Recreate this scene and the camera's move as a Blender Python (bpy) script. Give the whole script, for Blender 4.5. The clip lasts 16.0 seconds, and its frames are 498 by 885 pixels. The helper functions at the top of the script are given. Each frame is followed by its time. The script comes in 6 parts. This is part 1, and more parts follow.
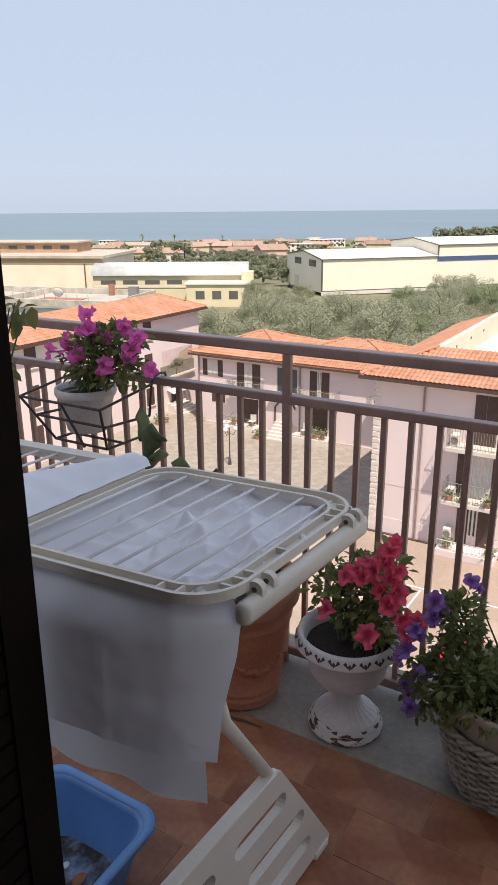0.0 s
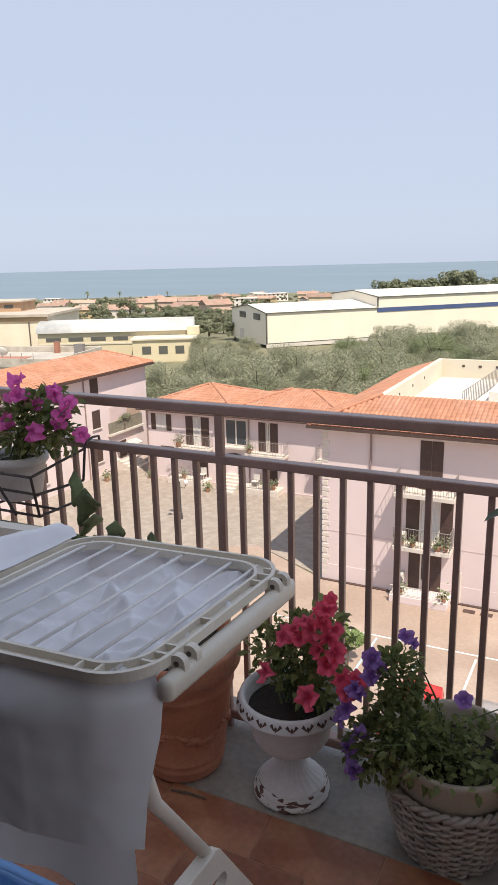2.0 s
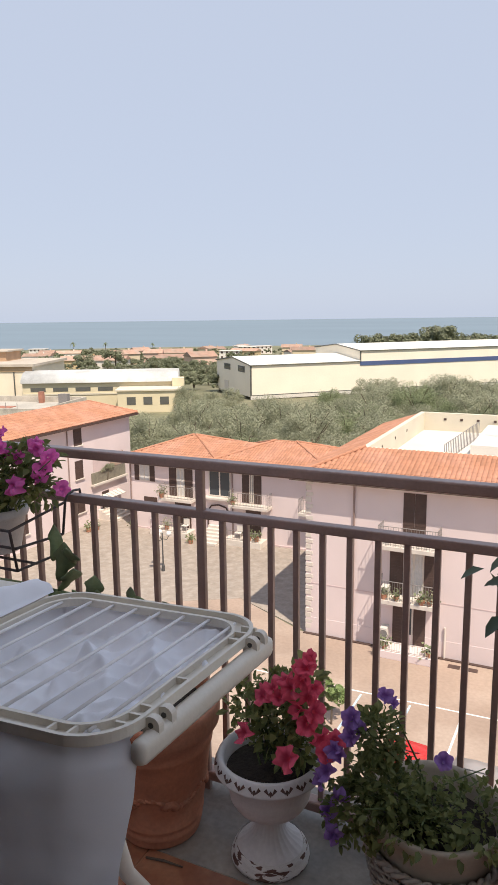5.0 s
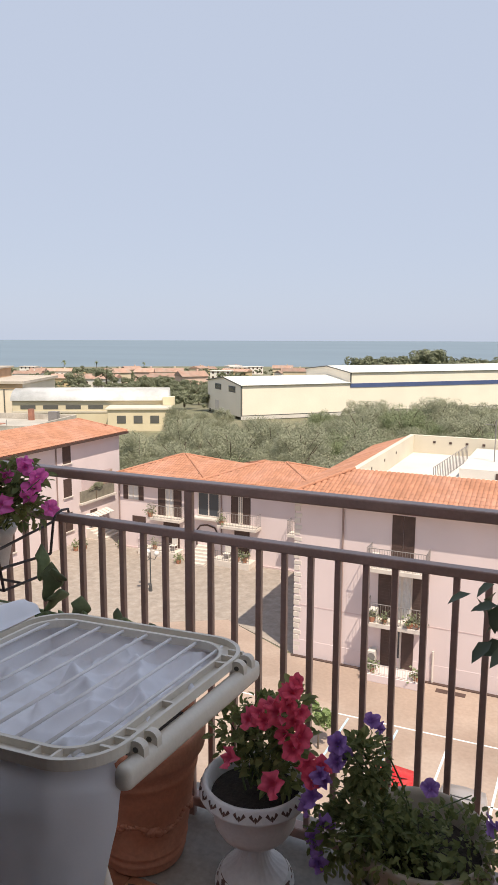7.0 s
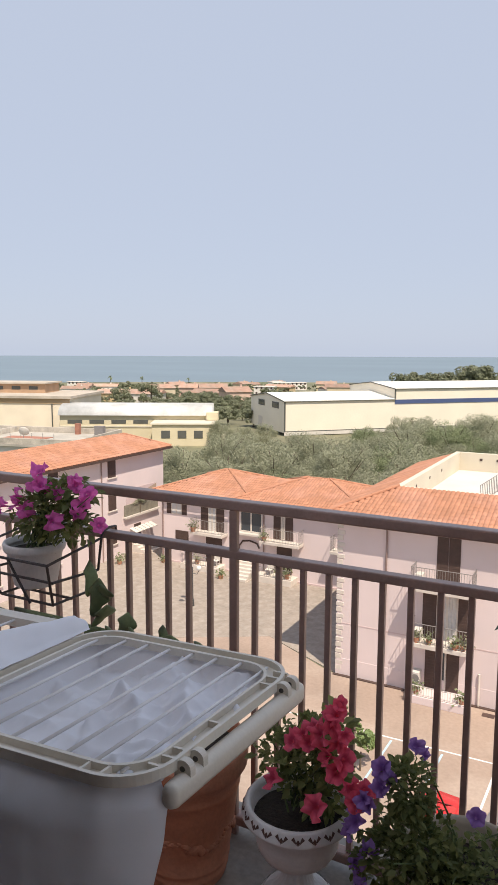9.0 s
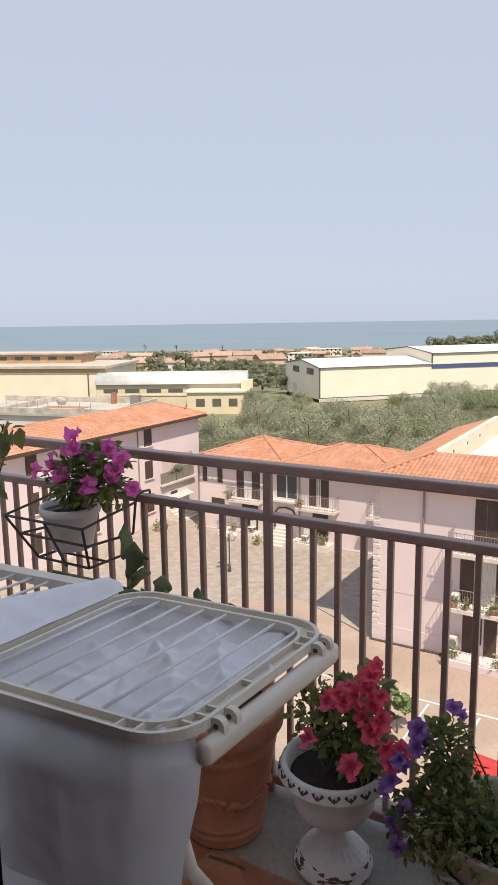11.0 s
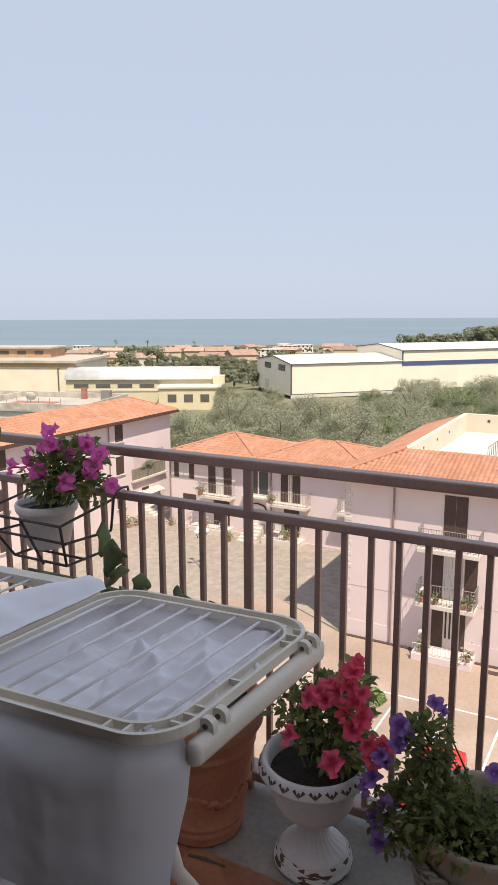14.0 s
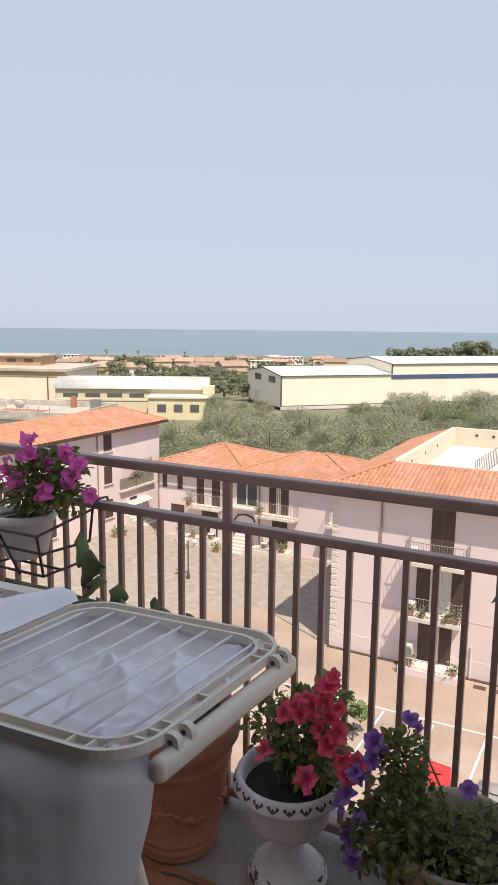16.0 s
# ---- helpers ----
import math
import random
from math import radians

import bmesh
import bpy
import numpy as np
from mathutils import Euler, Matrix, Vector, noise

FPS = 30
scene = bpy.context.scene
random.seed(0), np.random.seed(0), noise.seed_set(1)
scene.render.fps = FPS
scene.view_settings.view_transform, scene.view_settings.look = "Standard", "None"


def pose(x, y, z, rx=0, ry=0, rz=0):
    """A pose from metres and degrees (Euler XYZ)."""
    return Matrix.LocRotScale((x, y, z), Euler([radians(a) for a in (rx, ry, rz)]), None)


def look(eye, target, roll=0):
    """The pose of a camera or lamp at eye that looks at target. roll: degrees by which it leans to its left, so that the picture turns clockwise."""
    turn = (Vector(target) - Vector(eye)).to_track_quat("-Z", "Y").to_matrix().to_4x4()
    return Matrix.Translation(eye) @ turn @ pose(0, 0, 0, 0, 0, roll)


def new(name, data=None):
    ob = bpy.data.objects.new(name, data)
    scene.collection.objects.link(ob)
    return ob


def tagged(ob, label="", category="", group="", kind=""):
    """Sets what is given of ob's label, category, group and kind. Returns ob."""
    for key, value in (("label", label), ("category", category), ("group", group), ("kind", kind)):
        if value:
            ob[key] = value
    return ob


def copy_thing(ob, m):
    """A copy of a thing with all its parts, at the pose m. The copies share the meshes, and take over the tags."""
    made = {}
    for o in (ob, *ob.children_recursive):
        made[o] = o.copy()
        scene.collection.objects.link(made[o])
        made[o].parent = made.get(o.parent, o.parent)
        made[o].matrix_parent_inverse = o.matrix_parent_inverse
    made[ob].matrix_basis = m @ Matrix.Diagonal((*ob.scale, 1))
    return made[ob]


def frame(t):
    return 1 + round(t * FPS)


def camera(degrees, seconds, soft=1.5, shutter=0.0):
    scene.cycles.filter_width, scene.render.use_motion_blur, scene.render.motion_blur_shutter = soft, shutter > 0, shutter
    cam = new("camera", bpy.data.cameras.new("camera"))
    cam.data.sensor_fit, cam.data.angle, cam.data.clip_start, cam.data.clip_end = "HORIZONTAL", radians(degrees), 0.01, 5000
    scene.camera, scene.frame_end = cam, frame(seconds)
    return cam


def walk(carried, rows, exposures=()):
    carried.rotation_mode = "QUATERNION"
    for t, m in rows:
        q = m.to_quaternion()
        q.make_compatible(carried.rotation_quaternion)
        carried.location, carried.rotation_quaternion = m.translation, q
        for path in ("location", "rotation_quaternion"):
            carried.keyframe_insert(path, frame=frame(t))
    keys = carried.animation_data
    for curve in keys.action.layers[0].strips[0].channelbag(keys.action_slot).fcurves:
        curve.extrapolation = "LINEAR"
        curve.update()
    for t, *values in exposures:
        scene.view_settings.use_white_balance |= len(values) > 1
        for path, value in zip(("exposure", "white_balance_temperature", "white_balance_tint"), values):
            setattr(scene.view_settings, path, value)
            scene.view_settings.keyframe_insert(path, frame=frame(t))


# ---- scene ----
from mathutils.geometry import tessellate_polygon

cam = camera(39.0, 16.0, 1.0)
PATH = [
    (0, (-0.042, -0.024, 1.373), (-1.025, 1.597, 0.736), -0.5),
    (0.5, (-0.034, -0.004, 1.395), (-0.988, 1.641, 0.776), 0.6),
    (1, (-0.02, -0.007, 1.398), (-0.976, 1.658, 0.837), -0.3),
    (1.5, (-0.007, 0.003, 1.385), (-0.924, 1.695, 0.84), -1.5),
    (2, (-0.002, 0.003, 1.396), (-0.881, 1.729, 0.898), -1.4),
    (2.5, (-0.018, -0.012, 1.395), (-0.97, 1.689, 0.946), -1.6),
    (3, (-0.012, -0.015, 1.404), (-0.978, 1.689, 1.003), -1.2),
    (3.5, (0.005, -0.004, 1.409), (-0.842, 1.766, 1.023), -0.4),
    (4, (0.005, -0.009, 1.407), (-0.853, 1.753, 1.007), -0.7),
    (4.5, (0.001, -0.008, 1.403), (-0.881, 1.744, 1.011), -0.6),
    (5, (0.012, -0.005, 1.41), (-0.837, 1.77, 1.053), -0.7),
    (5.2, (0.014, 0.007, 1.408), (-0.806, 1.796, 1.049), -0.7),
    (7.5, (0.015, -0.022, 1.422), (-0.826, 1.77, 1.135), 0.7),
    (8, (0.014, -0.031, 1.429), (-0.886, 1.734, 1.154), 0.6),
    (8.5, (0.014, -0.029, 1.432), (-0.921, 1.719, 1.169), 0.4),
    (9, (0.017, -0.029, 1.432), (-0.922, 1.718, 1.175), 0.2),
    (9.5, (0.019, -0.035, 1.436), (-0.955, 1.696, 1.199), 0.2),
    (10, (0.017, -0.026, 1.428), (-0.984, 1.684, 1.158), 0.1),
    (10.2, (0.016, -0.021, 1.424), (-0.993, 1.68, 1.121), -0.1),
    (12.5, (0.008, -0.001, 1.41), (-1.018, 1.677, 1.048), -1.5),
    (13, (0.009, -0.003, 1.411), (-1.005, 1.685, 1.061), -1.2),
    (13.5, (0.013, -0.016, 1.427), (-0.967, 1.692, 1.08), -0.0),
    (14, (-0.015, -0.011, 1.414), (-0.963, 1.713, 1.054), -0.3),
    (14.5, (-0.019, -0.001, 1.41), (-0.938, 1.735, 1.033), -0.1),
    (15, (0.0, -0.003, 1.418), (-0.9, 1.747, 1.06), 0.5),
    (15.5, (0.005, 0.01, 1.415), (-0.88, 1.768, 1.062), 0.5),
    (16, (0.005, 0.007, 1.415), (-0.919, 1.75, 1.086), 0.6),
]
LIGHTING = [(0, 0.26, 7100, 12), (1.5, 0.26, 7150, 12), (4, 0.23, 7300, 13), (9, 0.14, 7350, 13), (12.5, 0.22, 7350, 13), (16, 0.22, 7300, 13)]
walk(cam, [(t, look(eye, target, roll)) for t, eye, target, roll in PATH], LIGHTING)

# ---------- light ----------
SUN_TO = Vector((0.40, -0.31, 0.866)).normalized()
world = bpy.data.worlds.new("hazy_sky")
scene.world = world
world.use_nodes = True
wn = world.node_tree
sky = wn.nodes.new("ShaderNodeTexSky")
sky.sky_type = "NISHITA"
sky.sun_disc = False
sky.sun_elevation = math.asin(SUN_TO.z)
sky.sun_rotation = math.atan2(SUN_TO.x, SUN_TO.y)
sky.air_density, sky.dust_density, sky.ozone_density = 1.0, 0.8, 1.0
# thin white haze evens the sky out
haze = wn.nodes.new("ShaderNodeMix")
haze.data_type = "RGBA"
haze.inputs["Factor"].default_value = 0.9
haze.inputs["B"].default_value = (4.05, 5.0, 6.78, 1)
wn.nodes["Background"].inputs["Strength"].default_value = 0.115
wn.links.new(sky.outputs[0], haze.inputs["A"])
wn.links.new(haze.outputs["Result"], wn.nodes["Background"].inputs["Color"])

sun_data = bpy.data.lights.new("sun", "SUN")
sun_data.energy, sun_data.angle, sun_data.color = 4.8, radians(0.6), (1.0, 0.955, 0.88)
sun = new("sun", sun_data)
sun.matrix_world = look(SUN_TO * 60, (0, 0, 0))


# ---------- helpers for building ----------
def mat(name, col, rough=0.7, var=0.12, scale=4.0, bump=0.15, bscale=60.0, metal=0.0, col2=None, mixscale=None, random_amount=0.0,
        stretch=None, spec=0.5, patch=(0.45, 0.62)):
    """Surface with large stains and fine grain; col2 comes in as patches."""
    m = bpy.data.materials.new(name)
    m.use_nodes = True
    nt = m.node_tree
    n, l = nt.nodes, nt.links
    bsdf = n["Principled BSDF"]
    bsdf.inputs["Roughness"].default_value, bsdf.inputs["Metallic"].default_value = rough, metal
    bsdf.inputs["Specular IOR Level"].default_value = spec
    tc = n.new("ShaderNodeTexCoord")
    mp = n.new("ShaderNodeMapping")
    l.new(tc.outputs["Object"], mp.inputs["Vector"])
    if stretch:
        mp.inputs["Scale"].default_value = stretch
    big, fine = n.new("ShaderNodeTexNoise"), n.new("ShaderNodeTexNoise")
    big.inputs["Scale"].default_value, big.inputs["Detail"].default_value = scale, 6
    fine.inputs["Scale"].default_value, fine.inputs["Detail"].default_value = bscale, 4
    l.new(mp.outputs[0], big.inputs["Vector"])
    l.new(mp.outputs[0], fine.inputs["Vector"])
    ramp = n.new("ShaderNodeMapRange")
    ramp.inputs["From Min"].default_value, ramp.inputs["From Max"].default_value = 0.3, 0.7
    ramp.inputs["To Min"].default_value, ramp.inputs["To Max"].default_value = 1 - var, 1 + var
    l.new(big.outputs["Fac"], ramp.inputs["Value"])
    r2 = n.new("ShaderNodeMapRange")
    r2.inputs["From Min"].default_value, r2.inputs["From Max"].default_value = 0.3, 0.7
    r2.inputs["To Min"].default_value, r2.inputs["To Max"].default_value = 1 - var * 0.6, 1 + var * 0.6
    l.new(fine.outputs["Fac"], r2.inputs["Value"])
    mul = n.new("ShaderNodeMath")
    mul.operation = "MULTIPLY"
    l.new(ramp.outputs[0], mul.inputs[0])
    l.new(r2.outputs[0], mul.inputs[1])
    val = mul.outputs[0]
    if random_amount:
        info = n.new("ShaderNodeObjectInfo")
        geo = n.new("ShaderNodeNewGeometry")
        add = n.new("ShaderNodeMath")
        add.operation = "ADD"
        l.new(info.outputs["Random"], add.inputs[0])
        l.new(geo.outputs["Random Per Island"], add.inputs[1])
        fr = n.new("ShaderNodeMath")
        fr.operation = "FRACT"
        l.new(add.outputs[0], fr.inputs[0])
        r3 = n.new("ShaderNodeMapRange")
        r3.inputs["To Min"].default_value, r3.inputs["To Max"].default_value = 1 - random_amount, 1 + random_amount
        l.new(fr.outputs[0], r3.inputs["Value"])
        m2 = n.new("ShaderNodeMath")
        m2.operation = "MULTIPLY"
        l.new(val, m2.inputs[0])
        l.new(r3.outputs[0], m2.inputs[1])
        val = m2.outputs[0]
    base = n.new("ShaderNodeMix")
    base.data_type = "RGBA"
    base.inputs["A"].default_value = (*col, 1)
    base.inputs["B"].default_value = (*(col2 or col), 1)
    if col2:
        pn = n.new("ShaderNodeTexNoise")
        pn.inputs["Scale"].default_value, pn.inputs["Detail"].default_value = mixscale or scale * 0.5, 8
        l.new(mp.outputs[0], pn.inputs["Vector"])
        pr = n.new("ShaderNodeMapRange")
        pr.inputs["From Min"].default_value, pr.inputs["From Max"].default_value = patch
        l.new(pn.outputs["Fac"], pr.inputs["Value"])
        l.new(pr.outputs[0], base.inputs["Factor"])
    sc = n.new("ShaderNodeVectorMath")
    sc.operation = "SCALE"
    l.new(base.outputs["Result"], sc.inputs[0])
    l.new(val, sc.inputs["Scale"])
    l.new(sc.outputs[0], bsdf.inputs["Base Color"])
    if bump:
        b = n.new("ShaderNodeBump")
        b.inputs["Strength"].default_value, b.inputs["Distance"].default_value = bump, 0.01
        l.new(fine.outputs["Fac"], b.inputs["Height"])
        l.new(b.outputs[0], bsdf.inputs["Normal"])
    return m


def leafmat(name, col, col2, rough=0.55, through_light=0.35):
    """Leaf or petal: varies leaf by leaf, lets some light through."""
    m = bpy.data.materials.new(name)
    m.use_nodes = True
    n, l = m.node_tree.nodes, m.node_tree.links
    bsdf = n["Principled BSDF"]
    bsdf.inputs["Roughness"].default_value = rough
    geo, info = n.new("ShaderNodeNewGeometry"), n.new("ShaderNodeObjectInfo")
    tc, noi = n.new("ShaderNodeTexCoord"), n.new("ShaderNodeTexNoise")
    noi.inputs["Scale"].default_value, noi.inputs["Detail"].default_value = 3.0, 5
    l.new(tc.outputs["Object"], noi.inputs["Vector"])
    add = n.new("ShaderNodeMath")
    l.new(geo.outputs["Random Per Island"], add.inputs[0])
    l.new(noi.outputs["Fac"], add.inputs[1])
    half = n.new("ShaderNodeMath")
    half.operation = "MULTIPLY_ADD"
    l.new(info.outputs["Random"], half.inputs[0])
    half.inputs[1].default_value = 0.4
    l.new(add.outputs[0], half.inputs[2])
    mr = n.new("ShaderNodeMapRange")
    mr.inputs["From Min"].default_value, mr.inputs["From Max"].default_value = 0.35, 1.75
    l.new(half.outputs[0], mr.inputs["Value"])
    mix = n.new("ShaderNodeMix")
    mix.data_type = "RGBA"
    mix.inputs["A"].default_value, mix.inputs["B"].default_value = (*col, 1), (*col2, 1)
    l.new(mr.outputs[0], mix.inputs["Factor"])
    l.new(mix.outputs["Result"], bsdf.inputs["Base Color"])
    tr, ms = n.new("ShaderNodeBsdfTranslucent"), n.new("ShaderNodeMixShader")
    l.new(mix.outputs["Result"], tr.inputs["Color"])
    ms.inputs[0].default_value = through_light
    l.new(bsdf.outputs[0], ms.inputs[1])
    l.new(tr.outputs[0], ms.inputs[2])
    l.new(ms.outputs[0], n["Material Output"].inputs["Surface"])
    return m


def glassmat(name, tint=(0.05, 0.06, 0.07)):
    m = bpy.data.materials.new(name)
    m.use_nodes = True
    b = m.node_tree.nodes["Principled BSDF"]
    b.inputs["Base Color"].default_value, b.inputs["Roughness"].default_value = (*tint, 1), 0.06
    return m


def thing(name, loc=(0, 0, 0), label="", category="", group="", rz=0.0):
    e = new(name)
    e.empty_display_size = 0.1
    e.matrix_basis = pose(*loc, 0, 0, rz)
    return tagged(e, label, category, group)


def mesh_of(bm, name, material, smooth=False):
    me = bpy.data.meshes.new(name)
    bmesh.ops.recalc_face_normals(bm, faces=bm.faces)
    bm.to_mesh(me)
    bm.free()
    me.materials.append(material)
    if smooth:
        me.shade_smooth()
    return me


def part(name, bm, material, parent=None, label="", smooth=False, kind=""):
    ob = new(name, mesh_of(bm, name, material, smooth))
    if parent:
        ob.parent = parent
    return tagged(ob, label, "", "", kind)


def raw_part(name, verts, faces, material, parent=None, label="", kind="", smooth=False):
    me = bpy.data.meshes.new(name)
    me.from_pydata(verts, [], faces)
    me.materials.append(material)
    if smooth:
        me.shade_smooth()
    ob = new(name, me)
    if parent:
        ob.parent = parent
    return tagged(ob, label, "", "", kind)


def box(x0, x1, y0, y1, z0, z1, bm=None, bevel=0.0):
    bm = bm or bmesh.new()
    r = bmesh.ops.create_cube(bm, size=1, matrix=Matrix.Translation(((x0 + x1) / 2, (y0 + y1) / 2, (z0 + z1) / 2))
                              @ Matrix.Diagonal((abs(x1 - x0), abs(y1 - y0), abs(z1 - z0), 1)))
    if bevel:
        es = {e for v in r["verts"] for e in v.link_edges}
        bmesh.ops.bevel(bm, geom=list(es), offset=bevel, segments=2, profile=0.5, affect="EDGES")
    return bm


def rod(p, q, r, bm=None, seg=8, r2=None):
    bm = bm or bmesh.new()
    p, q = Vector(p), Vector(q)
    d = q - p
    m = Matrix.Translation((p + q) / 2) @ d.to_track_quat("Z", "Y").to_matrix().to_4x4()
    bmesh.ops.create_cone(bm, cap_ends=True, segments=seg, radius1=r, radius2=r if r2 is None else r2, depth=d.length, matrix=m)
    return bm


def tube(points, r, bm=None, seg=8, closed=False):
    """Round bar along a line of points."""
    bm = bm or bmesh.new()
    pts = [Vector(p) for p in points]
    rings = []
    k = len(pts)
    for i, p in enumerate(pts):
        a = pts[i - 1] if (i or closed) else p
        b = pts[(i + 1) % k] if (i < k - 1 or closed) else p
        d = (b - a).normalized()
        s = d.cross(Vector((0, 0, 1)))
        s = s.normalized() if s.length > 1e-4 else Vector((1, 0, 0))
        t = s.cross(d)
        rr = r[i] if isinstance(r, (list, tuple)) else r
        rings.append([bm.verts.new(p + s * math.cos(j * 2 * math.pi / seg) * rr + t * math.sin(j * 2 * math.pi / seg) * rr) for j in range(seg)])
    for i in range(k if closed else k - 1):
        a, b = rings[i], rings[(i + 1) % k]
        for j in range(seg):
            bm.faces.new((a[j], a[(j + 1) % seg], b[(j + 1) % seg], b[j]))
    if not closed:
        bm.faces.new(rings[0])
        bm.faces.new(rings[-1])
    return bm


def lathe(profile, seg=40, bm=None, wob=0.0, flute=0, depth=0.0, zone=(0, 0)):
    """Turned body from (radius, height) pairs."""
    bm = bm or bmesh.new()
    rings = []
    for r, z in profile:
        ring = []
        for j in range(seg):
            a = j * 2 * math.pi / seg
            rr = r
            if flute and zone[0] < z < zone[1]:
                rr = r * (1 - depth * (0.5 + 0.5 * math.cos(flute * a)))
            ring.append(bm.verts.new((rr * math.cos(a), rr * math.sin(a), z)))
        rings.append(ring)
    for a, b in zip(rings, rings[1:]):
        for j in range(seg):
            bm.faces.new((a[j], a[(j + 1) % seg], b[(j + 1) % seg], b[j]))
    return bm


def move(bm, m):
    bmesh.ops.transform(bm, matrix=m, verts=bm.verts)
    return bm


def poly_prism(points, z0, z1, bm=None):
    bm = bm or bmesh.new()
    lo = [bm.verts.new((x, y, z0)) for x, y in points]
    hi = [bm.verts.new((x, y, z1)) for x, y in points]
    k = len(points)
    for i in range(k):
        bm.faces.new((lo[i], lo[(i + 1) % k], hi[(i + 1) % k], hi[i]))
    bm.faces.new(lo[::-1])
    bm.faces.new(hi)
    return bm


def slab(points, thick, bm=None):
    """Plate under a flat polygon in space."""
    bm = bm or bmesh.new()
    top = [bm.verts.new(p) for p in points]
    low = [bm.verts.new((p[0], p[1], p[2] - thick)) for p in points]
    k = len(points)
    bm.faces.new(top)
    bm.faces.new(low[::-1])
    for i in range(k):
        bm.faces.new((top[i], low[i], low[(i + 1) % k], top[(i + 1) % k]))
    return bm


def tile_field(corners, cw=0.23, rl=0.36, rise=0.045):
    """Rows of curved clay tiles over a flat polygon; the first two corners are the eave."""
    c = [Vector(p) for p in corners]
    u = (c[1] - c[0]).normalized()
    nrm = u.cross(c[-1] - c[0]).normalized()
    if nrm.z < 0:
        nrm = -nrm
    v = nrm.cross(u)
    if v.z < 0:
        v = -v
    flat = [((p - c[0]).dot(u), (p - c[0]).dot(v)) for p in c]
    u0, u1 = min(p[0] for p in flat), max(p[0] for p in flat)
    v1 = max(p[1] for p in flat)

    def inside(a, b):
        hit = False
        for (x1, y1), (x2, y2) in zip(flat, flat[1:] + flat[:1]):
            if (y1 > b) != (y2 > b) and a < (x2 - x1) * (b - y1) / (y2 - y1) + x1:
                hit = not hit
        return hit
    vs, fs = [], []
    prof = ((0.0, 0.0), (0.22, 0.75), (0.5, 1.0), (0.78, 0.75), (1.0, 0.0))
    rows, cols = int(v1 / rl) + 1, int((u1 - u0) / cw) + 1
    for j in range(rows):
        for i in range(cols):
            a, b = u0 + (i + 0.5) * cw, (j + 0.5) * rl
            if not inside(a, b):
                continue
            k = len(vs)
            jit = random.uniform(-0.008, 0.008)
            for dv, lift in ((-0.03, 0.026), (rl, 0.010)):
                for pu, ph in prof:
                    vs.append(c[0] + u * (u0 + (i + pu) * cw) + v * (j * rl + dv + jit) + nrm * (lift + ph * rise))
            for q in range(4):
                fs.append((k + q, k + q + 1, k + q + 6, k + q + 5))
    return vs, fs


# ---------- materials ----------
M_COURT = mat("court_concrete", (0.335, 0.25, 0.20), 0.9, 0.13, 0.25, 0.3, 6, col2=(0.39, 0.305, 0.25), mixscale=0.3)
M_PAVE = mat("court_pavers", (0.30, 0.252, 0.213), 0.9, 0.14, 1.6, 0.35, 5, col2=(0.335, 0.288, 0.248), mixscale=2.2)
M_LAND = mat("dry_land", (0.19, 0.18, 0.11), 0.95, 0.3, 0.03, 0.2, 0.6, col2=(0.105, 0.125, 0.06), mixscale=0.012)
M_PINK = mat("pink_render", (0.69, 0.58, 0.57), 0.9, 0.05, 0.35, 0.1, 30)
M_PINKD = mat("darker_pink_render", (0.60, 0.47, 0.46), 0.9, 0.08, 1.0, 0.15, 30)
M_CREAM = mat("cream_render", (0.62, 0.56, 0.45), 0.85, 0.07, 0.4, 0.1, 20)
M_ROOFT = mat("terracotta_roof_tile", (0.445, 0.215, 0.135), 0.9, 0.10, 1.2, 0.15, 25, random_amount=0.10, spec=0.2, col2=(0.47, 0.24, 0.165), mixscale=0.5)
M_SHUT = mat("brown_shutter_paint", (0.078, 0.046, 0.038), 0.7, 0.15, 3, 0.1, 40)
M_STONE = mat("pale_stone", (0.62, 0.56, 0.50), 0.85, 0.08, 2, 0.15, 40)
M_PIPE = mat("brown_downpipe_paint", (0.27, 0.19, 0.17), 0.6, 0.1, 2, 0.05, 30)
M_IRON = mat("grey_iron", (0.26, 0.24, 0.23), 0.6, 0.1, 6, 0.1, 60, metal=0.3)
M_GLASS = glassmat("window_glass")
M_CURT = mat("curtain_cloth", (0.62, 0.60, 0.58), 0.9, 0.08, 6, 0.1, 60)
M_WHITEWALL = mat("white_render", (0.62, 0.58, 0.53), 0.9, 0.08, 0.4, 0.1, 20)
M_WAREH = mat("cream_metal_cladding", (0.80, 0.725, 0.60), 0.6, 0.04, 0.2, 0.03, 3)
M_WROOF = mat("pale_sheet_roof", (0.80, 0.77, 0.69), 0.55, 0.06, 0.15, 0.03, 3)
M_BLUE = mat("blue_cladding_band", (0.06, 0.09, 0.20), 0.6, 0.08, 0.3, 0.03, 3)
M_TRIM = mat("dark_metal_trim", (0.10, 0.10, 0.09), 0.6, 0.1, 1, 0.05, 10)
M_YELLOW = mat("yellow_render", (0.66, 0.575, 0.40), 0.9, 0.06, 0.3, 0.1, 12)
M_BARREL = mat("weathered_white_roof", (0.62, 0.62, 0.60), 0.7, 0.14, 0.25, 0.05, 5, col2=(0.45, 0.45, 0.43), mixscale=0.18)
M_SEA = mat("sea_water", (0.15, 0.205, 0.245), 0.5, 0.06, 0.004, 0.0, 0.03, stretch=(0.25, 1, 1))
M_BARK = mat("tree_bark", (0.12, 0.09, 0.065), 0.95, 0.2, 5, 0.4, 30)
M_OLIVE = leafmat("olive_leaves", (0.235, 0.25, 0.155), (0.42, 0.425, 0.305), 0.8, 0.42)
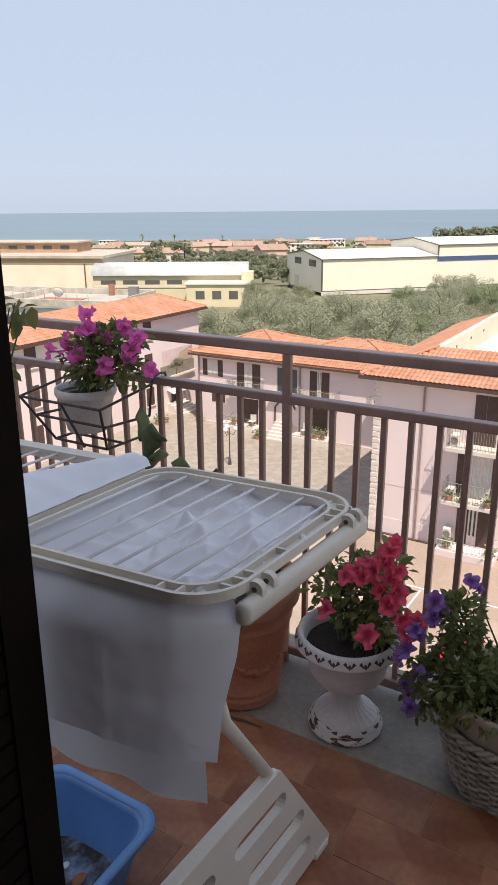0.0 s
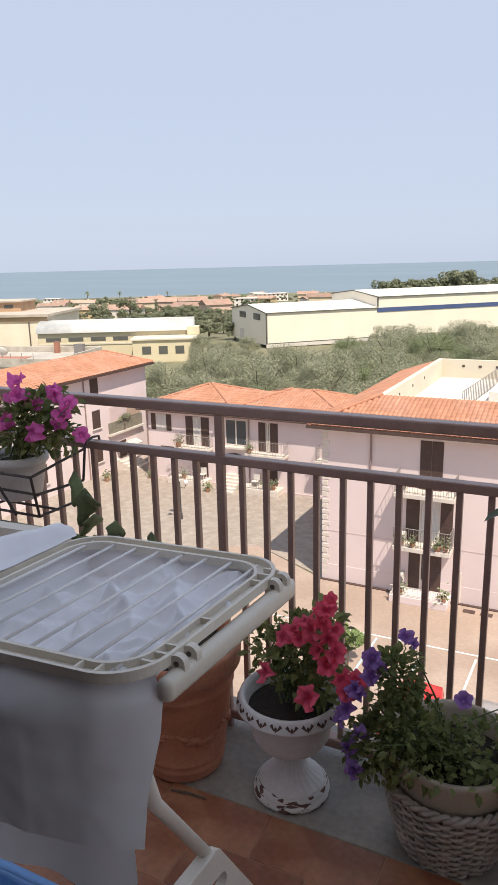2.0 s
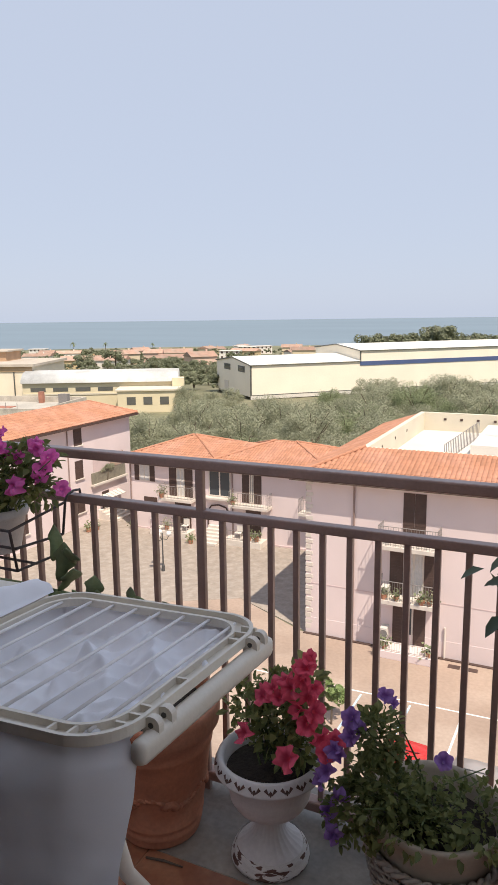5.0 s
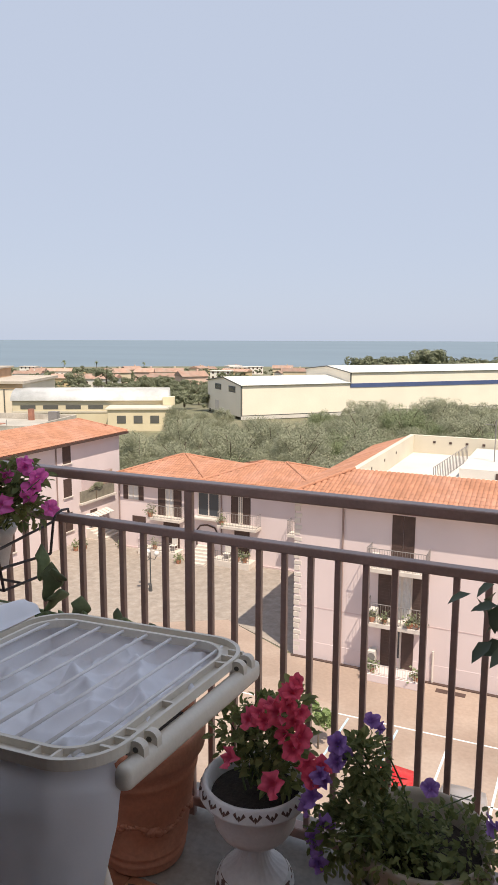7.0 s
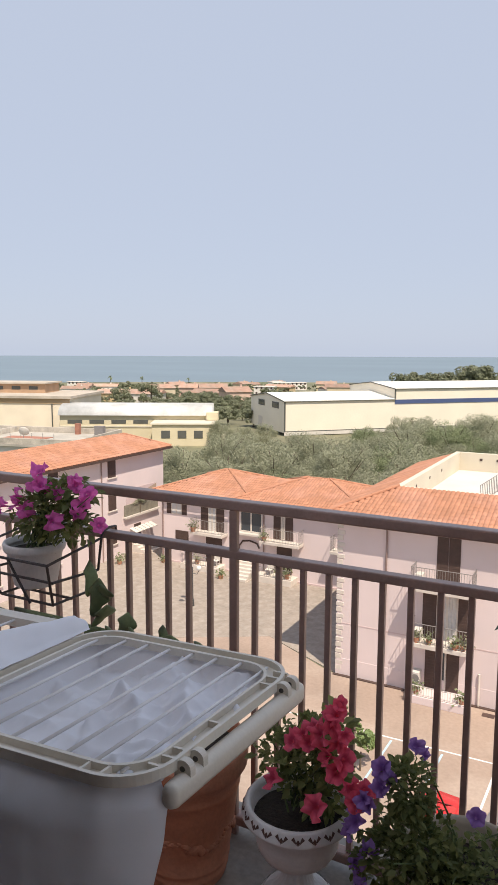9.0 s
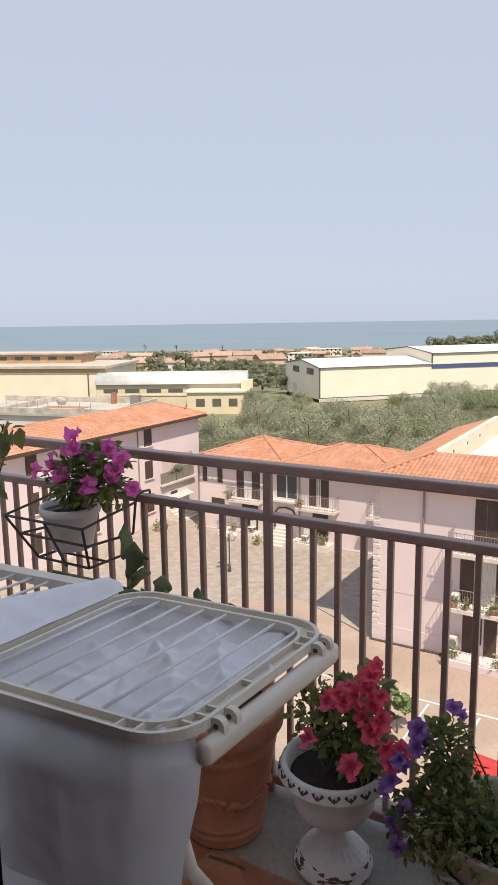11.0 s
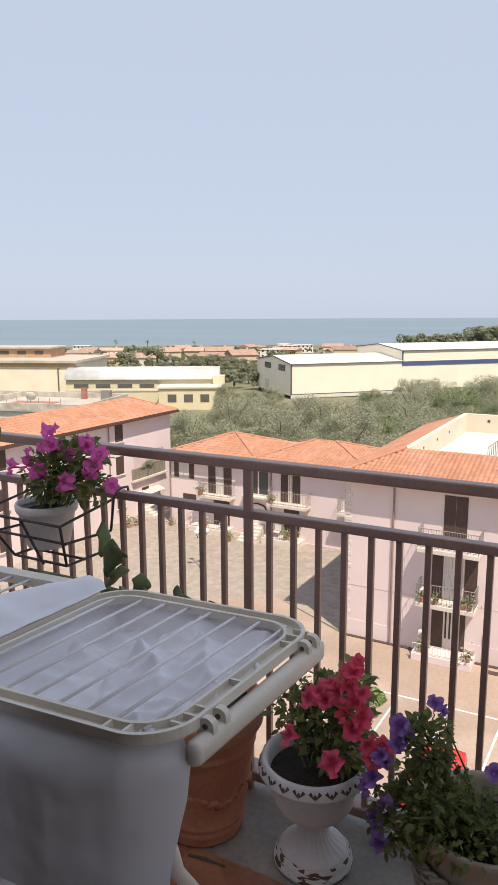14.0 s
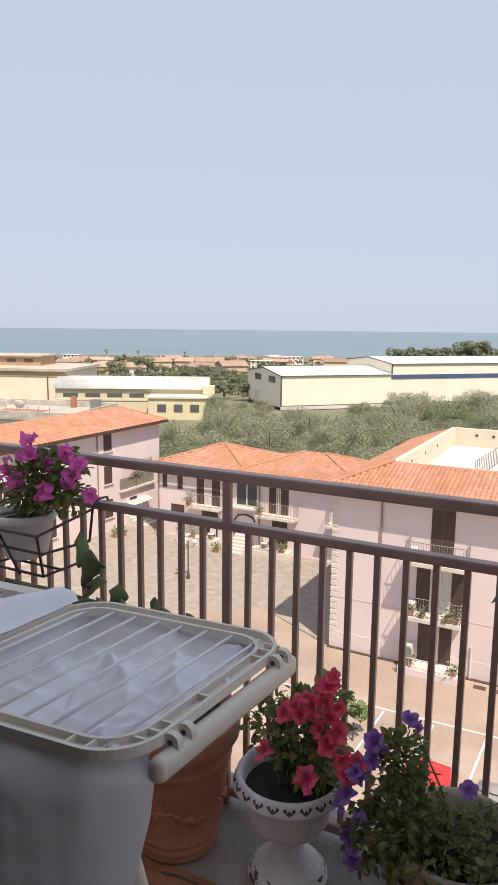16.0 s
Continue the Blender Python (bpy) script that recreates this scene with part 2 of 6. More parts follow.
M_PINE = leafmat("dark_leaves", (0.17, 0.21, 0.105), (0.32, 0.36, 0.21), 0.8, 0.42)
M_RENDERS = [mat("house_render_" + n, c, 0.9, 0.08, 0.3, 0.1, 8) for n, c in
             (("white", (0.72, 0.68, 0.62)), ("sand", (0.60, 0.50, 0.36)), ("rose", (0.62, 0.44, 0.36)), ("ochre", (0.55, 0.42, 0.25)))]
M_LINE = mat("white_road_paint", (0.72, 0.72, 0.70), 0.8, 0.12, 3, 0.1, 30)
M_LINEB = mat("pale_blue_road_paint", (0.42, 0.56, 0.66), 0.8, 0.12, 3, 0.1, 30)

# ---------- ground, sea ----------
GZ = -15.0


def ground_height(x, y):
    d = math.hypot(x, y)
    z = GZ - 0.03
    if d > 60:
        z -= 0.012 * (min(d, 160) - 60)
    if d > 160:
        z -= 0.0185 * (min(d, 250) - 160)
    if d > 250:
        z -= 0.031 * (min(d, 640) - 250)
    return z - 0.022 * max(0.0, min(d, 1100) - 640)


ring_d = [0.5, 20, 40, 60, 80, 100, 130, 160, 200, 250, 300, 360, 430, 500, 560, 620, 660, 700, 760, 820, 900, 1100]
bm = bmesh.new()
rings = []
for d in ring_d:
    rings.append([bm.verts.new((d * math.cos(a), d * math.sin(a), ground_height(d, 0))) for a in np.linspace(0, 2 * math.pi, 73)[:-1]])
for a, b in zip(rings, rings[1:]):
    for j in range(72):
        bm.faces.new((a[j], a[(j + 1) % 72], b[(j + 1) % 72], b[j]))
bm.faces.new(rings[0])
tagged(part("ground", bm, M_LAND, smooth=True), "dry green and brown land falling gently to the sea", "ground", kind="structure")
SEA = -34.0
bm = bmesh.new()
a = [bm.verts.new((6480 * math.cos(t), 6480 * math.sin(t), SEA)) for t in np.linspace(0, 2 * math.pi, 181)[:-1]]
bm.faces.new(a)
tagged(part("water", bm, M_SEA), "calm hazy blue sea reaching the horizon", "sea", kind="structure")
tagged(part("pavement", poly_prism([(-12.6, 4), (30, 4), (30, 32.4), (-12.6, 32.4), (-17.4, 35.0), (-40, 24), (-40, 4)], GZ - 0.2, GZ + 0.004), M_COURT),
       "pinkish concrete yard with painted parking lines", "yard", kind="structure")
tagged(part("pavement", poly_prism([(-17.4, 35.0), (-12.25, 32.4), (-12.25, 45), (-35.6, 51), (-35.6, 24.2)], GZ - 0.21, GZ + 0.012), M_PAVE),
       "grey-brown paved inner court", "paving", kind="structure")


def stripe(name, p, q, w, m):
    p, q = Vector((*p, GZ + 0.018)), Vector((*q, GZ + 0.018))
    s = (q - p).normalized().cross(Vector((0, 0, 1))) * w / 2
    tagged(part(name, slab([p - s, p + s, q + s, q - s], 0.012), m), "painted line on the concrete yard", "road marking", "parking lines", kind="structure")


# ---------- facade pieces ----------
def shutter_leaf(parent, x0, x1, y, z0, z1, axis="x", name="shutter"):
    """Louvred shutter on a facade; axis says along which axis the facade runs. Front is toward -y (x) or +x (y)."""
    bm = bmesh.new()
    k = max(6, int((z1 - z0) / 0.16))

    def b(a0, a1, d0, d1, c0, c1):
        if axis == "x":
            box(a0, a1, y - d1, y - d0, c0, c1, bm)
        else:
            box(y + d0, y + d1, a0, a1, c0, c1, bm)
    t = 0.07
    b(x0, x1, 0.0, 0.03, z0, z1)
    ob = part(name, bm, M_SHUT, parent)
    bm = bmesh.new()
    for i in range(k):
        c = z0 + (i + 0.5) * (z1 - z0) / k
        b(x0 + t, x1 - t, 0.031, 0.038, c - 0.05, c + 0.04)
    part("slats", bm, M_SHUT, ob, "", False, "stuff")
    return ob


def opening(parent, x0, x1, y, z0, z1, axis="x", curtain=False, name="window"):
    """Frame, glass and sill at a facade."""
    def b(a0, a1, d0, d1, c0, c1, bm=None):
        if axis == "x":
            return box(a0, a1, y - d1, y - d0, c0, c1, bm)
        return box(y + d0, y + d1, a0, a1, c0, c1, bm)
    fr = bmesh.new()
    t = 0.07
    for a0, a1, c0, c1 in ((x0, x0 + t, z0, z1), (x1 - t, x1, z0, z1), (x0 + t, x1 - t, z1 - t, z1), (x0 + t, x1 - t, z0, z0 + t),
                           ((x0 + x1) / 2 - 0.05, (x0 + x1) / 2 + 0.05, z0 + t, z1 - t)):
        b(a0, a1, 0, 0.045, c0, c1, fr)
    w = part(name, fr, M_STONE, parent)
    part("pane", b(x0 + t, x1 - t, 0.003, 0.012, z0 + t, z1 - t), M_GLASS, w)
    if curtain:
        cb = bmesh.new()
        n = 12
        wav = []
        for i in range(2 * n + 1):
            a, dd = x0 + t + (x1 - x0 - 2 * t) * i / (2 * n), 0.014 + 0.025 * (i % 2)
            pt = (a, y - dd) if axis == "x" else (y + dd, a)
            wav.append((cb.verts.new((*pt, z0 + t)), cb.verts.new((*pt, z1 - t))))
        for p, q in zip(wav, wav[1:]):
            cb.faces.new((p[0], q[0], q[1], p[1]))
        part("curtain", cb, M_CURT, w, "pale pleated curtain behind the pane")
    return w


def rail_run(bm, p, q, h, step=0.12, r=0.009):
    """Iron balcony rail from p to q."""
    p, q = Vector(p), Vector(q)
    up = Vector((0, 0, h))
    rod(p + up, q + up, 0.02, bm, 6)
    rod(p + up * 0.08, q + up * 0.08, 0.014, bm, 5)
    n = max(2, int((q - p).length / step))
    for i in range(n + 1):
        a = p.lerp(q, i / n)
        rod(a, a + up, r, bm, 4)


def balcony(parent, x0, x1, y, z, deep=1.0, axis="x", solid=None):
    """Slab with an iron rail before a facade."""
    if axis == "x":
        sl = box(x0, x1, y - deep, y, z - 0.22, z, None, 0.02)
        pts = [(x0 + 0.04, y, z), (x0 + 0.04, y - deep + 0.05, z), (x1 - 0.04, y - deep + 0.05, z), (x1 - 0.04, y, z)]
    else:
        sl = box(y, y + deep, x0, x1, z - 0.22, z, None, 0.02)
        pts = [(y, x0 + 0.04, z), (y + deep - 0.05, x0 + 0.04, z), (y + deep - 0.05, x1 - 0.04, z), (y, x1 - 0.04, z)]
    b = part("balcony", sl, M_STONE, parent, "pale balcony slab with a thin iron rail")
    bm = bmesh.new()
    for p, q in zip(pts, pts[1:]):
        rail_run(bm, p, q, 0.95)
    part("railing", bm, M_IRON, b, "thin grey iron rail")
    return b


def roof_plane(parent, corners, name="roof"):
    r = part(name, slab([(x, y, z - 0.02) for x, y, z in corners], 0.14), M_ROOFT, parent, "terracotta tiled roof slope")
    vs, fs = tile_field(corners)
    raw_part("tiles", vs, fs, M_ROOFT, r, "curved terracotta tiles in rows", "stuff")
    return r


def ridge_caps(parent, p, q, r=0.09):
    p, q = Vector(p), Vector(q)
    n = max(2, int((q - p).length / 0.4))
    bm = bmesh.new()
    for i in range(n):
        rod(p.lerp(q, i / n), p.lerp(q, (i + 1.08) / n), r, bm, 7, r * 0.82)
    part("ridge_tiles", bm, M_ROOFT, parent, "row of rounded ridge tiles")


def downpipe(parent, p, z0, z1, m=None):
    part("downpipe", rod((p[0], p[1], z0), (p[0], p[1], z1), 0.05, None, 8), m or M_PIPE, parent)


# ---------- pink block with the nearest facade ----------
FY = 32.4
right_block = thing("apartment_block", (0, 0, 0), "three-storey pink apartment block with terracotta tiled eaves and a roof terrace", "apartment building")
part("wall", box(-12.3, 14, FY, FY + 17.2, GZ, -6.75), M_PINK, right_block, "smooth pale pink rendered walls")
part("plinth", box(-12.32, 14.02, FY - 0.018, FY, GZ, GZ + 0.9), M_PINK, right_block)
part("moulding", box(-12.315, 14.02, FY - 0.012, FY, -12.25, -12.2), M_PINKD, right_block)
part("drain_channel", box(-12.4, 14, FY - 0.2, FY - 0.03, GZ, GZ + 0.05), M_SHUT, right_block, "dark strip at the foot of the wall")
for k in range(26):
    z = GZ + 0.25 + k * 0.31
    w = 0.36 if k % 2 else 0.27
    part("quoin", box(-12.34, -12.3 + w, FY - 0.022, FY + 0.3, z, z + (0.2 if k % 2 else 0.26), None, 0.012), M_STONE, right_block)
EZ, EY = -6.52, FY - 0.62
roof_plane(right_block, [(-12.95, EY, EZ), (14, EY, EZ), (14, 35.2, -5.5), (-10.1, 35.2, -5.5)])
roof_plane(right_block, [(-12.95, 50.2, EZ), (-12.95, EY, EZ), (-10.1, 35.2, -5.5), (-10.1, 49.4, -5.5)])
ridge_caps(right_block, (-12.9, EY, EZ + 0.06), (-10.1, 35.2, -5.42))
part("eave_board", box(-12.98, 14, EY - 0.02, EY, EZ - 0.2, EZ - 0.02), M_SHUT, right_block)
part("soffit", box(-12.9, 14, EY, FY, EZ - 0.22, EZ - 0.18), M_CREAM, right_block)
tw = bmesh.new()
box(-10.25, -9.95, 35.2, 49.4, -6.75, -5.45, tw)
box(-10.25, 14, 49.4, 49.7, -6.75, -5.45, tw)
box(-9.95, 14, 35.2, 35.4, -6.75, -5.47, tw)
part("parapet", tw, M_CREAM, right_block, "cream parapet round the roof terrace")
part("terrace_floor", box(-9.95, 14, 35.4, 49.4, -6.75, -6.7), M_WHITEWALL, right_block)
bm = bmesh.new()
rail_run(bm, (-6.6, 38.5, -6.7), (-6.0, 47.5, -6.7), 1.05, 0.4, 0.02)
part("terrace_rail", bm, M_IRON, right_block, "dark iron rail across the roof terrace")
part("terrace_hut", box(-5.6, 6, 41, 49, -6.7, -6.05), M_WHITEWALL, right_block)
# openings, three storeys
shutter_leaf(right_block, -7.36, -6.83, FY, -9.4, -6.98)
shutter_leaf(right_block, -6.81, -6.28, FY, -9.4, -6.98)
balcony(right_block, -8.35, -5.5, FY, -9.4)
shutter_leaf(right_block, -7.95, -7.3, FY, -12.1, -9.8)
opening(right_block, -7.28, -6.3, FY, -12.1, -9.8, "x", True, "balcony_door")
shutter_leaf(right_block, -6.28, -5.7, FY, -12.1, -9.8)
balcony(right_block, -8.35, -5.6, FY, -12.1)
shutter_leaf(right_block, -7.75, -7.2, FY, -14.6, -12.35)
opening(right_block, -7.18, -6.75, FY, -14.6, -12.35, "x", False, "balcony_door")
shutter_leaf(right_block, -6.73, -6.15, FY, -14.6, -12.35)
patio = part("patio", box(-8.4, -5.6, FY - 1.15, FY, GZ, -14.62, None, 0.02), M_PINK, right_block, "low raised patio")
bm = bmesh.new()
rail_run(bm, (-8.35, FY - 1.1, -14.62), (-5.65, FY - 1.1, -14.62), 0.5)
part("railing", bm, M_WHITEWALL, patio, "low white rail")
downpipe(right_block, (-9.78, FY - 0.07), GZ, -6.7)
downpipe(right_block, (-5.2, FY - 0.07), GZ, -13.4, M_STONE)
for z in (-12.1, -9.4, -14.2):
    ac = part("air_conditioner", box(-8.2, -7.85, FY - 0.75, FY - 0.2, z, z + 0.55, None, 0.02), M_WHITEWALL, right_block, "white outdoor air conditioner")
    part("fan_grille", lathe([(0.0, 0.0), (0.17, 0.0), (0.18, 0.01)], 16, None), M_IRON, ac).matrix_local = pose(-8.0, FY - 0.755, z + 0.28, 90, 0, 0)

# ---------- pink block across the court ----------
CY = 44.5
centre_block = thing("apartment_block", (0, 0, 0), "two-storey pink block with hipped tile roofs and cream balconies", "apartment building")
part("wall", box(-31.7, -12.3, CY, CY + 7.4, GZ, -9.35), M_PINK, centre_block, "smooth pale pink rendered walls")
part("base_strip", box(-31.7, -12.3, CY - 0.06, CY, GZ, GZ + 0.12), M_PINKD, centre_block)
RZ = -7.95


def hip_roof(parent, x0, x1, y0, y1, ez, rz, ra, rb, ry):
    a, b, c, d = (x0, y0, ez), (x1, y0, ez), (x1, y1, ez), (x0, y1, ez)
    e, g = (ra, ry, rz), (rb, ry, rz)
    if abs(ra - rb) < 0.01:
        roof_plane(parent, [a, b, e])
        roof_plane(parent, [c, d, e])
    else:
        roof_plane(parent, [a, b, g, e])
        roof_plane(parent, [c, d, e, g])
        ridge_caps(parent, e, g)
    roof_plane(parent, [b, c, g])
    roof_plane(parent, [d, a, e])
    for p, q in ((a, e), (b, g), (c, g), (d, e)):
        ridge_caps(parent, (p[0], p[1], p[2] + 0.06), (q[0], q[1], q[2] + 0.06))


hip_roof(centre_block, -32.2, -23.4, CY - 0.5, 52.2, -9.3, RZ, -27.8, -27.6, 48.0)
hip_roof(centre_block, -24.9, -14.6, CY - 0.6, 52.2, -9.28, RZ, -20.7, -19.0, 48.0)
roof_plane(centre_block, [(-28.5, CY - 0.45, -9.36), (-12.3, CY - 0.45, -9.36), (-12.3, 48, -8.2), (-28.5, 48, -8.2)])
part("eave_board", box(-32.2, -12.3, CY - 0.62, CY - 0.57, -9.55, -9.4), M_SHUT, centre_block)
for x0, x1, xa, xb, z0, z1 in ((-31.2, -30.75, -29.8, -29.35, -11.15, -9.85),):
    shutter_leaf(centre_block, x0, x1, CY, z0, z1)
    opening(centre_block, x1, xa, CY, z0, z1, "x", True)
    shutter_leaf(centre_block, xa, xb, CY, z0, z1)
shutter_leaf(centre_block, -28.05, -27.4, CY, -12.1, -9.85)
opening(centre_block, -27.38, -26.7, CY, -12.1, -9.85, "x", True, "balcony_door")
shutter_leaf(centre_block, -26.68, -26.0, CY, -12.1, -9.85)
balcony(centre_block, -28.5, -25.7, CY, -12.1, 0.9)
opening(centre_block, -24.6, -22.8, CY, -11.75, -9.8, "x", False)
part("balcony", box(-24.9, -22.7, CY - 0.5, CY, -11.95, -11.78, None, 0.02), M_STONE, centre_block, "cream ledge under the windows")
shutter_leaf(centre_block, -21.87, -21.3, CY, -12.0, -9.85)
opening(centre_block, -21.28, -20.95, CY, -12.0, -9.85, "x", False, "balcony_door")
shutter_leaf(centre_block, -20.93, -20.33, CY, -12.0, -9.85)
balcony(centre_block, -22.6, -19.5, CY, -12.05, 0.9)
shutter_leaf(centre_block, -16.9, -16.3, CY, -12.0, -9.85)
balcony(centre_block, -17.2, -15.0, CY, -12.05, 0.9)
for x0, x1 in ((-27.6, -26.2), (-21.6, -20.4)):
    shutter_leaf(centre_block, x0, x1, CY, -14.5, -12.5)
for x0, x1 in ((-30.4, -29.2),):
    shutter_leaf(centre_block, x0, x1, CY, -13.2, -12.4)
for x0, x1 in ((-29.2, -25.9), (-22.9, -19.9)):
    p = part("patio", box(x0, x1, CY - 1.2, CY, GZ, -14.55, None, 0.02), M_STONE, centre_block, "raised cream patio")
    bm = bmesh.new()
    rail_run(bm, (x0 + 0.05, CY - 1.15, -14.55), (x1 - 0.05, CY - 1.15, -14.55), 0.7, 0.14)
    part("railing", bm, M_IRON, p, "thin grey iron rail")
stair = part("entrance_stair", box(-24.62, -23.18, CY - 1.8, CY, GZ - 0.1, GZ + 0.02), M_STONE, centre_block, "pale stone entrance steps")
for k in range(6):
    part("step", box(-24.6, -23.2, CY - 0.3 * (6 - k), CY - 0.3 * (5 - k), GZ, GZ + 0.17 * (k + 1)), M_STONE, stair)
arch = bmesh.new()
tube([(-24.7, CY - 0.05, -14.0), (-24.7, CY - 0.05, -12.9), (-24.4, CY - 0.05, -12.5), (-23.8, CY - 0.05, -12.4), (-23.2, CY - 0.05, -12.55), (-23.0, CY - 0.05, -12.9)], 0.06, arch, 6)
part("door_arch", arch, M_SHUT, centre_block)
downpipe(centre_block, (-22.65, CY - 0.07), GZ, -9.4)
downpipe(centre_block, (-31.55, CY - 0.07), GZ, -9.4)

# ---------- pink block on the other side of the court ----------
LX = -35.3
left_block = thing("apartment_block", (0, 0, 0), "three-storey pink apartment block with a long hipped tile roof", "apartment building")
part("wall", box(-43.5, LX, 16, 49.85, GZ, -6.85), M_PINK, left_block, "smooth pale pink rendered walls")
roof_plane(left_block, [(LX + 0.6, 15.5, -6.75), (LX + 0.6, 50.4, -6.75), (-38.0, 47.8, -5.65), (-38.0, 15.5, -5.65)])
roof_plane(left_block, [(LX + 0.6, 50.4, -6.75), (-41.4, 50.4, -6.75), (-38.0, 47.8, -5.65)])
roof_plane(left_block, [(-41.4, 50.4, -6.75), (-41.4, 15.5, -6.75), (-38.0, 15.5, -5.65), (-38.0, 47.8, -5.65)])
ridge_caps(left_block, (LX + 0.55, 50.35, -6.7), (-38.0, 47.8, -5.6))
part("eave_board", box(LX + 0.6, LX + 0.63, 15.5, 50.4, -6.97, -6.8), M_SHUT, left_block)
part("soffit", box(LX, LX + 0.6, 15.5, 50.4, -6.96, -6.9), M_CREAM, left_block)
for y0 in (42.4, 36.0, 30.5, 24.0):
    for z1 in (-7.0, -9.65, -12.4):
        shutter_leaf(left_block, y0, y0 + 0.95, LX, z1 - 1.45, z1, "y")
        part("window_sill", box(LX, LX + 0.12, y0 - 0.1, y0 + 1.05, z1 - 1.53, z1 - 1.45), M_STONE, left_block)
downpipe(left_block, (LX + 0.07, 41.6), GZ, -6.95)
M_NET = mat("faded_grey_net", (0.22, 0.20, 0.155), 0.95, 0.2, 3, 0.2, 20)
M_TAN = mat("tan_tarpaulin", (0.40, 0.29, 0.22), 0.9, 0.1, 2, 0.1, 20)
# no real recess: a flat plate whose darker pink stands for its shade
loggia = part("loggia_recess", box(LX, LX + 0.02, 44.6, 48.6, -11.9, -9.75), M_PINKD, left_block, "flat darker pink plate for the loggia's shade, with plants")
part("parapet", box(LX + 0.02, LX + 0.14, 44.3, 48.8, -11.9, -11.0), M_NET, loggia, "faded net screen along the loggia")
part("tarp", slab([(LX + 0.1, 46.6, -10.9), (LX + 0.1, 48.7, -10.9), (LX + 0.05, 48.7, -9.8), (LX + 0.05, 46.9, -10.2)], 0.03), M_TAN, loggia, "tan tarpaulin behind the screen")
part("ledge", box(LX, LX + 0.3, 44.2, 48.9, -12.08, -11.92), M_STONE, left_block)
tilt = Matrix.Translation((LX, 0, -12.6)) @ Matrix.Rotation(radians(20), 4, "Y") @ Matrix.Translation((-LX, 0, 12.6))
awning = part("awning", move(box(LX, LX + 0.04, 44.9, 48.0, -13.06, -12.99), tilt), M_WHITEWALL, left_block, "white slatted door canopy")
for k in range(6):
    y = 45.0 + k * 0.5
    part("slat", move(box(LX + 0.04, LX + 0.9, y + 0.02, y + 0.44, -13.05, -13.0), tilt), M_WHITEWALL, awning)
shutter_leaf(left_block, 45.6, 46.5, LX, -14.6, -12.8, "y", "door")
stair = part("entrance_stair", box(LX, LX + 1.77, 44.98, 47.22, GZ - 0.1, GZ + 0.02), M_STONE, left_block, "pale stone entrance steps")
for k in range(5):
    part("step", box(LX + 0.35 * (4 - k), LX + 0.35 * (5 - k), 45.0, 47.2, GZ, GZ + 0.16 * (k + 1)), M_STONE, stair)

# ---------- yard markings ----------
stripe("parking_line", (-13.5, 27.65), (6, 28.15), 0.085, M_LINE)
stripe("parking_line", (-6.5, 24.05), (6, 24.1), 0.085, M_LINE)
for x, m in ((-10.0, M_LINEB), (-7.9, M_LINEB), (-5.75, M_LINEB), (-3.62, M_LINE), (-1.5, M_LINE), (0.65, M_LINE), (2.8, M_LINE)):
    stripe("parking_line", (x, 27.6), (x - 0.15, 22.6), 0.09, m)
for x in (-4.9, -4.1):
    tagged(part("drain_grate", box(x, x + 0.55, 31.55, 31.9, GZ, GZ + 0.02), M_SHUT), "dark drain grate in the concrete yard", "drain", kind="structure")


# ---------- pots and bundles on the far balconies ----------
def small_pot(x, y, z, leafcol, seed, s=1.0):
    t = thing("potted_plant", (x, y, z), "small potted plant on a far balcony", "potted plant", "far pots")
    part("pot", lathe([(0.0, 0.0), (0.10 * s, 0.0), (0.14 * s, 0.22 * s), (0.12 * s, 0.22 * s)], 12), M_ROOFT, t)
    rnd = random.Random(seed)
    vs, fs = [], []
    for _ in range(70):
        p = Vector((rnd.gauss(0, 0.13 * s), rnd.gauss(0, 0.13 * s), 0.32 * s + rnd.gauss(0, 0.12 * s)))
        a = Vector((rnd.gauss(0, 1), rnd.gauss(0, 1), rnd.gauss(0, 1))).normalized() * 0.07 * s
        b = Vector((rnd.gauss(0, 1), rnd.gauss(0, 1), rnd.gauss(0, 1))).normalized() * 0.05 * s
        k = len(vs)
        vs += [p - a, p + b, p + a, p - b]
        fs.append((k, k + 1, k + 2, k + 3))
    raw_part("foliage", vs, fs, leafcol, t, "", "stuff")


for n, (x, y, z, s) in enumerate(((-8.0, FY - 0.85, -12.1, 1.2), (-7.4, FY - 0.85, -12.1, 1.0), (-6.2, FY - 0.85, -12.1, 1.3), (-5.85, FY - 0.8, -12.1, 1.1), (-7.9, FY - 0.9, -14.62, 1.2), (-5.8, FY - 0.9, -14.62, 1.2),
                                  (-28.3, CY - 0.75, -12.1, 1.6), (-21.0, CY - 0.8, -14.55, 1.5), (-20.4, CY - 0.8, -14.55, 1.4), (-27.9, CY - 0.8, -14.55, 1.4), (-22.3, CY - 0.7, -12.05, 1.3),
                                  (-33.9, 41.9, GZ, 1.5), (-33.6, 42.6, GZ, 1.3), (-31.2, 43.9, GZ, 1.2), (-25.2, 42.6, GZ, 1.4))):
    small_pot(x, y, z, M_PINE if n % 3 else M_OLIVE, 100 + n, s)
